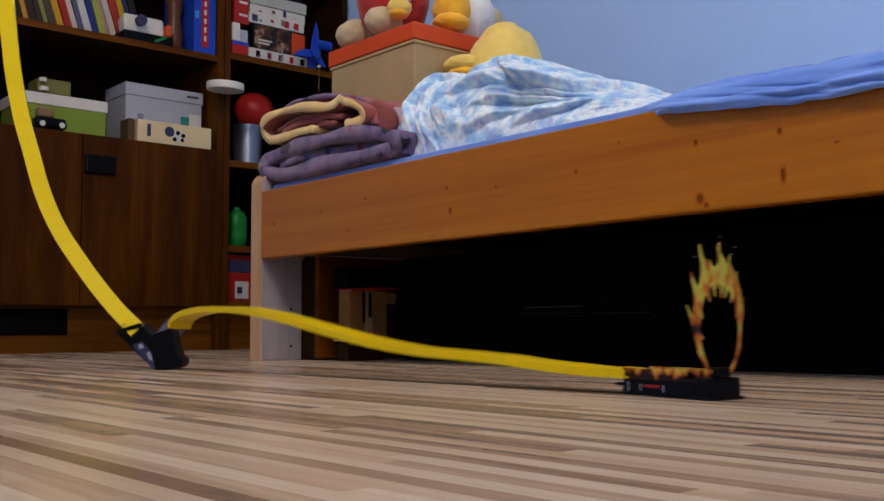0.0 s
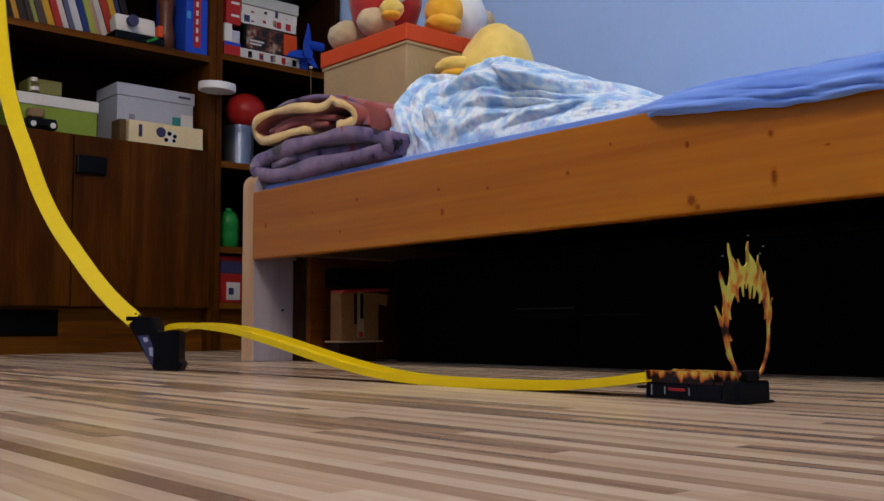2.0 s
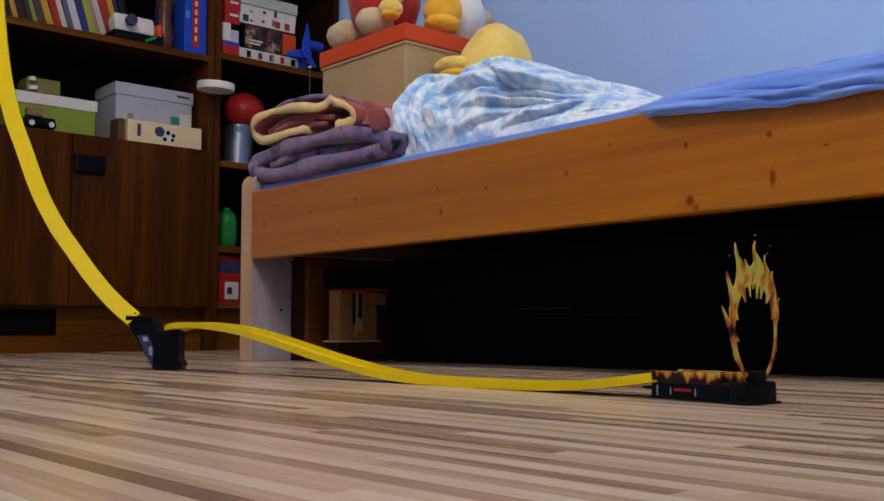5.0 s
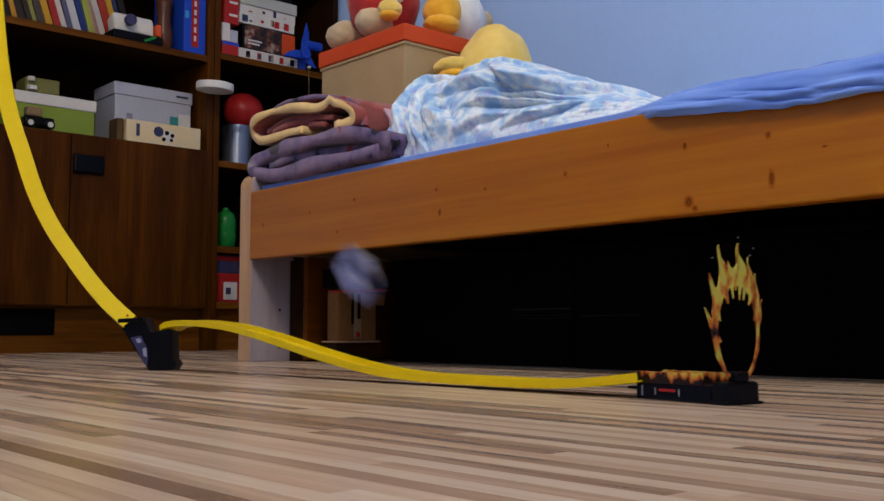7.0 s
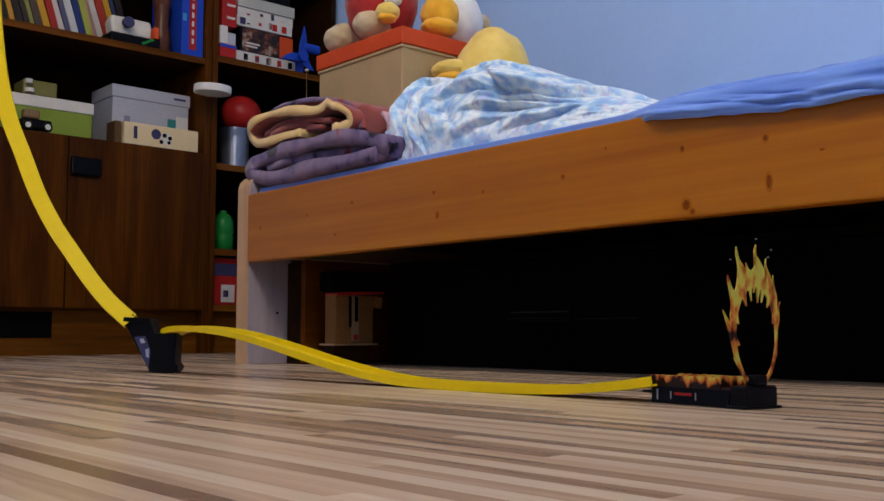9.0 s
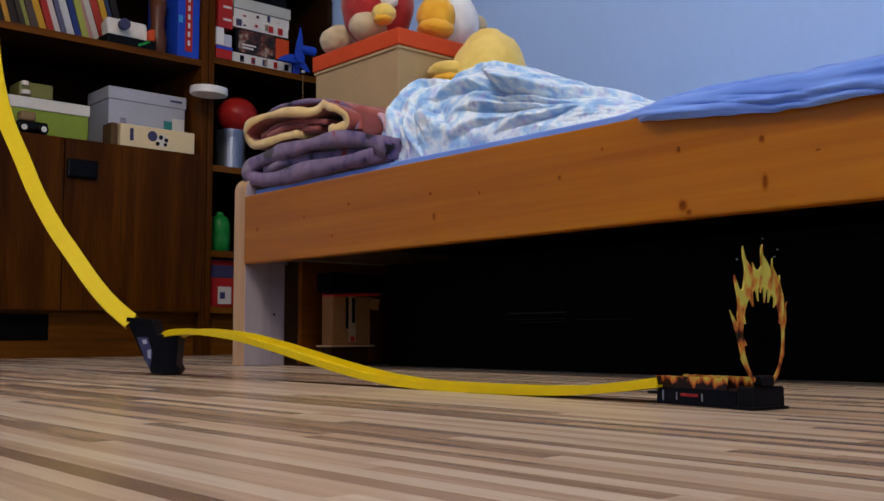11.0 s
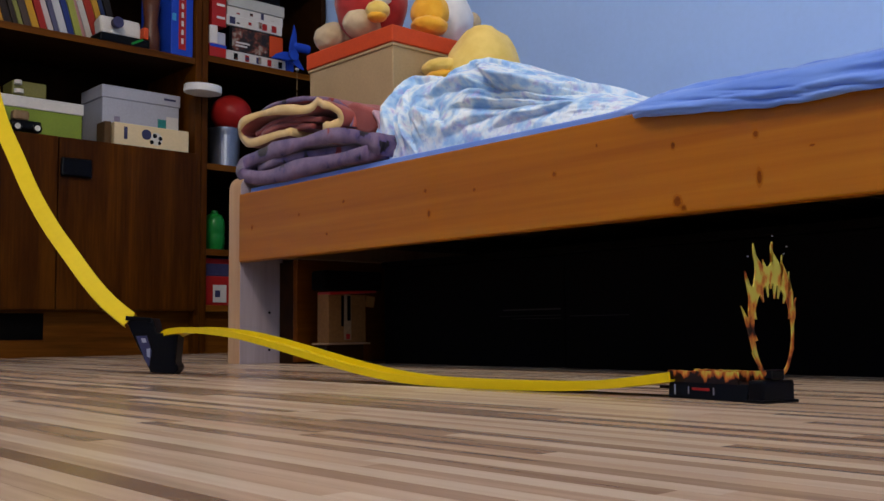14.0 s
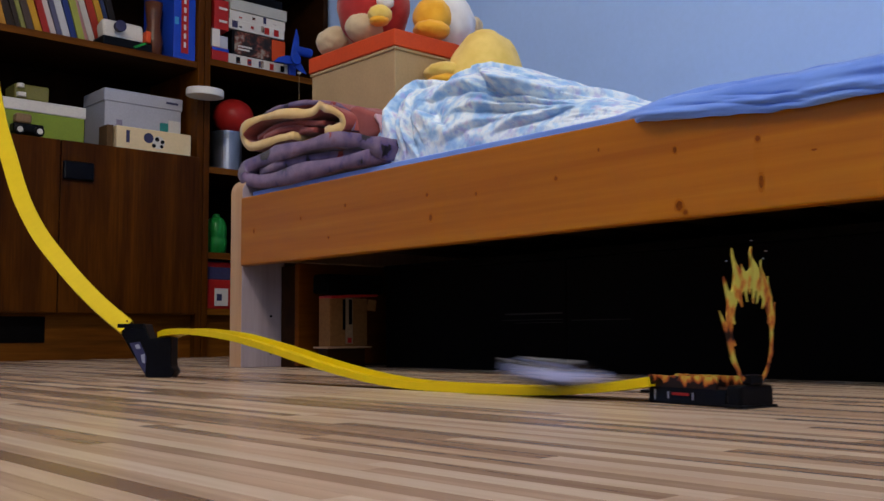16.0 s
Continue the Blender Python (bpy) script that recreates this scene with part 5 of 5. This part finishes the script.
# ---- floor staves, along the bed ----
def build_staves():
    near, far = [], bmesh.new()
    rnd = random.Random(11)
    w, gap = 0.0165, 0.00012
    shapes = {}
    x = LEFT_X
    row = 0
    while x < WALL_X - 0.001:
        x1 = min(x + w, WALL_X)
        y = FRONT_Y - rnd.uniform(0, 0.4)
        while y < BACK_Y:
            ln = rnd.choice((0.36, 0.48, 0.60, 0.72))
            a, b = max(y, FRONT_Y), min(y + ln, BACK_Y)
            if b - a > 0.02:
                whole = a == y and b == y + ln and x1 == x + w
                if whole and 0.10 < x < 1.1 and 0.10 < (a + b) / 2 < 1.75 and len(near) < 300:
                    near.append((x, y, ln))
                else:
                    box(x + gap, x1 - gap, a + gap, b - gap, -0.004, 0.0, bm=far)
            y += ln
        x += w
        row += 1
    for sx, sy, ln in near:
        if ln not in shapes:
            bm = box(gap, w - gap, gap, ln - gap, -0.004, 0.0)
            bmesh.ops.translate(bm, vec=(0, 0, 0.05), verts=bm.verts)
            shapes[ln] = mesh_of("stave", bm, FLOOR_OB)
        ob = new("stave", shapes[ln])
        ob.parent = floor
        ob.location = Vector((sx, sy, -0.05)) - floor.location
    rest = part("staves", far, FLOOR_IS, floor)
    tagged(rest, kind="stuff")


build_staves()


# ---- what moves: seconds, shift of the ring stand along y, shift of the bend, its lean, the stand's shift along x and the bow of the upper track ----
STATES = [
    (0, 0.0487, -0.0092, 16.0, 0.0000, -0.0080),
    (0.1, 0.0348, -0.0100, 3.8, 0.0000, -0.0050),
    (0.2, 0.0294, -0.0061, -0.4, 0.0000, -0.0020),
    (0.3, 0.0142, -0.0022, -0.6, 0.0000, 0.0010),
    (0.4, 0.0130, -0.0011, -0.8, 0.0000, 0.0020),
    (0.5, 0.0107, 0.0000, -1.0, 0.0000, 0.0030),
    (1, 0.0106, 0.0000, -1.0, 0.0000, 0.0030),
    (1.5, 0.0096, 0.0000, -1.0, 0.0000, 0.0030),
    (2, 0.0092, 0.0000, -1.0, 0.0000, 0.0030),
    (2.5, 0.0101, 0.0000, -1.0, 0.0000, 0.0030),
    (2.6, 0.0341, -0.0071, 3.0, 0.0000, -0.0022),
    (2.7, 0.0406, -0.0114, 14.0, 0.0000, -0.0075),
    (2.8, 0.0266, -0.0073, 2.0, 0.0000, -0.0056),
    (2.9, 0.0147, -0.0031, 0.5, 0.0000, -0.0038),
    (3, 0.0110, -0.0011, -1.0, 0.0000, -0.0019),
    (3.1, 0.0043, 0.0006, -1.0, 0.0000, 0.0000),
    (3.2, 0.0022, 0.0024, -1.0, 0.0000, 0.0030),
    (3.5, 0.0000, 0.0030, -1.0, 0.0000, 0.0030),
    (4, 0.0005, 0.0027, -1.0, 0.0000, 0.0030),
    (6.5, 0.0001, 0.0010, -1.0, 0.0000, 0.0030),
    (6.6, 0.0327, -0.0103, 3.1, 0.0000, -0.0015),
    (6.7, 0.0552, -0.0151, 11.2, 0.0000, -0.0060),
    (6.8, 0.0421, -0.0132, 4.3, 0.0000, -0.0043),
    (6.9, 0.0240, -0.0081, 3.4, 0.0000, -0.0027),
    (7, 0.0168, -0.0030, 2.5, 0.0000, -0.0010),
    (7.1, 0.0073, -0.0006, 1.2, 0.0000, 0.0015),
    (7.2, -0.0021, 0.0017, -0.1, 0.0000, 0.0040),
    (7.5, -0.0039, 0.0029, -2.0, 0.0000, 0.0075),
    (8, -0.0045, 0.0029, -2.2, 0.0000, 0.0076),
    (8.5, -0.0038, 0.0030, -2.4, 0.0000, 0.0077),
    (9, -0.0044, 0.0030, -2.6, 0.0000, 0.0078),
    (11.5, -0.0153, 0.0110, -5.0, 0.0000, 0.0135),
    (11.8, -0.0153, 0.0109, -5.0, 0.0000, 0.0135),
    (11.9, -0.0097, 0.0090, -2.0, 0.0000, 0.0057),
    (12, 0.0406, -0.0072, 10.0, 0.0000, -0.0130),
    (12.1, 0.0549, -0.0123, 17.9, 0.0000, -0.0100),
    (12.2, 0.0395, -0.0118, 7.7, 0.0000, -0.0128),
    (12.3, 0.0372, -0.0079, 5.1, 0.0000, -0.0105),
    (12.4, 0.0223, -0.0039, 2.4, 0.0000, -0.0082),
    (12.5, 0.0117, 0.0000, 0.6, 0.0000, -0.0060),
    (12.6, -0.0057, 0.0056, -1.8, 0.0067, 0.0038),
    (12.7, -0.0124, 0.0110, -4.2, 0.0184, 0.0087),
    (12.8, -0.0140, 0.0165, -5.0, 0.0300, 0.0135),
    (13, -0.0127, 0.0165, -5.0, 0.0300, 0.0135),
    (13.5, -0.0128, 0.0165, -5.0, 0.0300, 0.0135),
    (14, -0.0124, 0.0165, -5.0, 0.0300, 0.0135),
    (14.5, -0.0125, 0.0165, -5.0, 0.0300, 0.0135),
    (15, -0.0122, 0.0165, -5.0, 0.0300, 0.0135),
    (15.4, -0.0112, 0.0165, -5.0, 0.0300, 0.0135),
    (15.5, -0.0059, 0.0100, -1.3, 0.0250, 0.0030),
    (15.6, 0.0136, 0.0080, 2.8, 0.0201, -0.0040),
    (15.7, 0.0182, 0.0060, 3.8, 0.0184, -0.0055),
    (15.8, 0.0119, 0.0067, 2.6, 0.0167, -0.0070),
    (15.9, 0.0092, 0.0075, 1.2, 0.0150, -0.0085),
    (16, 0.0012, 0.0083, 0.0, 0.0133, -0.0100),
]
# the cars' ways: seconds, place, pitch, roll and turn
FLIGHTS = [
    [
        (0, 0.830, 1.723, 0.045, -20, 0, 0),
        (0.1, 0.800, 1.360, 0.210, -32, 10, 0),
        (0.2, 0.800, 1.154, 0.237, -5, 30, 0),
        (0.3, 0.800, 0.830, 0.186, 22, 40, 0),
        (0.4, 0.800, 0.677, 0.096, 48, 20, 0),
        (0.43, 0.840, 0.538, 0.036, 20, 0, 0),
        (0.458, 0.860, 0.356, 0.077, -10, 0, 0),
        (0.52, 0.860, 0.203, 0.059, -5, 0, 0),
        (0.8, 0.820, -0.550, 0.050, 0, 0, 0),
        (1, 0.820, -0.550, 0.000, 0, 0, 0),
        (16, 0.820, -0.550, 0.000, 0, 0, 0),
    ],
    [
        (0, 0.569, 1.860, 0.800, 86, 0, 0),
        (2.38, 0.569, 1.860, 0.800, 86, 0, 0),
        (2.5, 0.574, 1.834, 0.511, 80, 0, 0),
        (2.6, 0.645, 1.722, 0.232, 58, 0, 0),
        (2.65, 0.800, 1.761, 0.081, 10, 0, 0),
        (2.7, 0.800, 1.609, 0.126, -52, 0, 0),
        (2.8, 0.800, 1.326, 0.237, -32, 10, 0),
        (2.9, 0.800, 0.999, 0.248, -2, 20, 0),
        (3, 0.800, 0.796, 0.202, 28, 20, 0),
        (3.1, 0.825, 0.499, 0.058, -6, 10, 0),
        (3.2, 0.830, 0.412, 0.075, -4, 0, 0),
        (3.27, 0.840, 0.331, 0.066, 0, 0, 0),
        (3.7, 0.870, -0.650, 0.000, 0, 0, 0),
        (16, 0.870, -0.650, 0.000, 0, 0, 0),
    ],
    [
        (0, 0.569, 1.860, 0.895, 86, 0, 0),
        (6.36, 0.569, 1.860, 0.895, 86, 0, 0),
        (6.5, 0.573, 1.835, 0.538, 80, 0, 0),
        (6.6, 0.658, 1.701, 0.217, 58, 0, 0),
        (6.65, 0.800, 1.765, 0.084, 10, 0, 0),
        (6.7, 0.800, 1.629, 0.118, -58, 0, 0),
        (6.8, 0.800, 1.488, 0.170, -30, 20, 0),
        (6.9, 0.730, 1.119, 0.184, 5, 40, 0),
        (7, 0.657, 0.902, 0.126, 50, 60, 0),
        (7.1, 0.720, 0.686, 0.057, -20, 50, 0),
        (7.2, 0.815, 0.598, 0.065, 5, 25, 0),
        (7.3, 0.825, 0.486, 0.060, -35, 40, 0),
        (7.4, 0.830, 0.395, 0.060, -20, 20, 0),
        (7.47, 0.840, 0.326, 0.052, 0, 0, 0),
        (7.9, 0.920, -0.750, 0.000, 0, 0, 0),
        (16, 0.920, -0.750, 0.000, 0, 0, 0),
    ],
    [
        (0, 0.569, 1.860, 0.990, 86, 0, 0),
        (11.76, 0.569, 1.860, 0.990, 86, 0, 0),
        (11.9, 0.590, 1.820, 0.545, 80, 0, 0),
        (12, 0.632, 1.737, 0.227, 58, 0, 0),
        (12.05, 0.800, 1.783, 0.072, 10, 0, 0),
        (12.1, 0.800, 1.671, 0.121, -58, 0, 0),
        (12.2, 0.800, 1.370, 0.238, -40, 10, 0),
        (12.3, 0.800, 1.087, 0.265, -10, 20, 0),
        (12.4, 0.800, 0.852, 0.235, 20, 40, 0),
        (12.45, 0.800, 0.642, 0.137, 52, 60, 15),
        (12.5, 0.800, 0.589, 0.043, 60, 70, 30),
        (12.55, 0.800, 0.538, 0.078, 40, 100, 40),
        (12.6, 0.800, 0.494, 0.101, 20, 130, 50),
        (12.7, 0.755, 0.460, 0.072, 70, 190, 30),
        (12.8, 0.668, 0.399, 0.014, 100, 240, 10),
        (12.9, 0.643, 0.374, 0.006, 40, 310, 0),
        (13, 0.584, 0.318, 0.000, 0, 360, -32),
        (13.1, 0.565, 0.292, 0.000, 0, 360, -32),
        (13.2, 0.547, 0.266, 0.000, 0, 360, -32),
        (13.3, 0.538, 0.246, 0.000, 0, 360, -32),
        (13.4, 0.533, 0.233, 0.000, 0, 360, -32),
        (13.5, 0.530, 0.183, 0.000, 0, 360, -32),
        (13.8, 0.519, 0.155, 0.000, 0, 360, -32),
        (14.3, 0.517, 0.141, 0.000, 0, 360, -32),
        (16, 0.517, 0.141, 0.000, 0, 360, -32),
    ],
    [
        (0, 0.569, 1.860, 1.085, 86, 0, 0),
        (15.22, 0.569, 1.860, 1.085, 86, 0, 0),
        (15.4, 0.596, 1.811, 0.469, 80, 0, 0),
        (15.5, 0.636, 1.740, 0.239, 60, 0, 0),
        (15.6, 0.700, 1.637, 0.132, 46, 0, 0),
        (15.65, 0.800, 1.665, 0.092, 0, 0, 0),
        (15.7, 0.800, 1.500, 0.112, -30, 0, 0),
        (15.8, 0.800, 1.188, 0.103, 22, 15, 0),
        (15.9, 0.800, 1.005, 0.041, 22, 35, 0),
        (16, 0.800, 0.706, 0.012, 0, 0, 0),
    ],
]


def motions():
    walk(stand, [(t, pose(STAND_X + dx, STAND_Y + dy, 0, 0, 0, -10)) for t, dy, dk, lean, dx, bow in STATES])
    def tipped(lean):
        foot = 0.02 if lean > 0 else 0.042
        return pose(foot, 0, 0) @ pose(0, 0, 0, 0, -lean, 0) @ pose(-foot, 0, 0)

    sideways = Vector((0.7465, -0.6650, 0))
    walk(bend, [(t, Matrix.Translation(sideways * dk) @ BEND_REST @ tipped(lean)) for t, dy, dk, lean, dx, bow in STATES])

    def low_moved(s, dy, dk, lean, dx, bow):
        p = low_at(s)
        lift = 1.12 * max(0.0, dy - 0.011 + 0.4 * min(0.0, dk))
        d = (sideways * dk) * (1 - s) + Vector((dx, dy, 0)) * s
        d.z += lift * math.sin(math.pi * max(0.0, min(1.0, s)) ** 0.75) ** 0.9
        d.z += 0.001 * min(0.0, lean) * max(0.0, 1 - s / 0.35)
        q = p + d
        q.z = max(q.z, 0.0003)
        return q

    for k, ob in enumerate(LOW_PIECES):
        s0, s1 = k / N_LOW, (k + 1) / N_LOW
        rest = low_at(s1) - low_at(s0)
        sag = low_at((s0 + s1) / 2) - (low_at(s0) + low_at(s1)) / 2
        rows = []
        for t, *state in STATES:
            a, b = low_moved(s0, *state), low_moved(s1, *state)
            rows.append((t, Matrix.Translation((a + b) / 2 + sag) @ rest.rotation_difference(b - a).to_matrix().to_4x4()))
        walk(ob, rows)

    def up_moved(s, dy, dk, lean, dx, bow):
        f = max(0.0, (s - 0.3) / 0.7) ** 1.5
        bulge = math.sin(math.pi * max(0.0, min(1.0, (s - 0.25) / 0.75))) ** 2
        return up_at(s) + sideways * (dk * f + bow * bulge) + Vector((0, 0, -0.0012 * lean * f))

    for k, ob in enumerate(UP_PIECES):
        s0, s1 = k / N_UP, (k + 1) / N_UP
        rest = up_at(s1) - up_at(s0)
        rows = []
        for t, *state in STATES:
            a, b = up_moved(s0, *state), up_moved(s1, *state)
            sag = up_at((s0 + s1) / 2) - (up_at(s0) + up_at(s1)) / 2
            rows.append((t, Matrix.Translation((a + b) / 2 + sag) @ rest.rotation_difference(b - a).to_matrix().to_4x4()))
        walk(ob, rows)
    for car, rows in zip(CARS, FLIGHTS):
        walk(car, [(t, pose(x, y, z, a, b, c)) for t, x, y, z, a, b, c in rows])


motions()
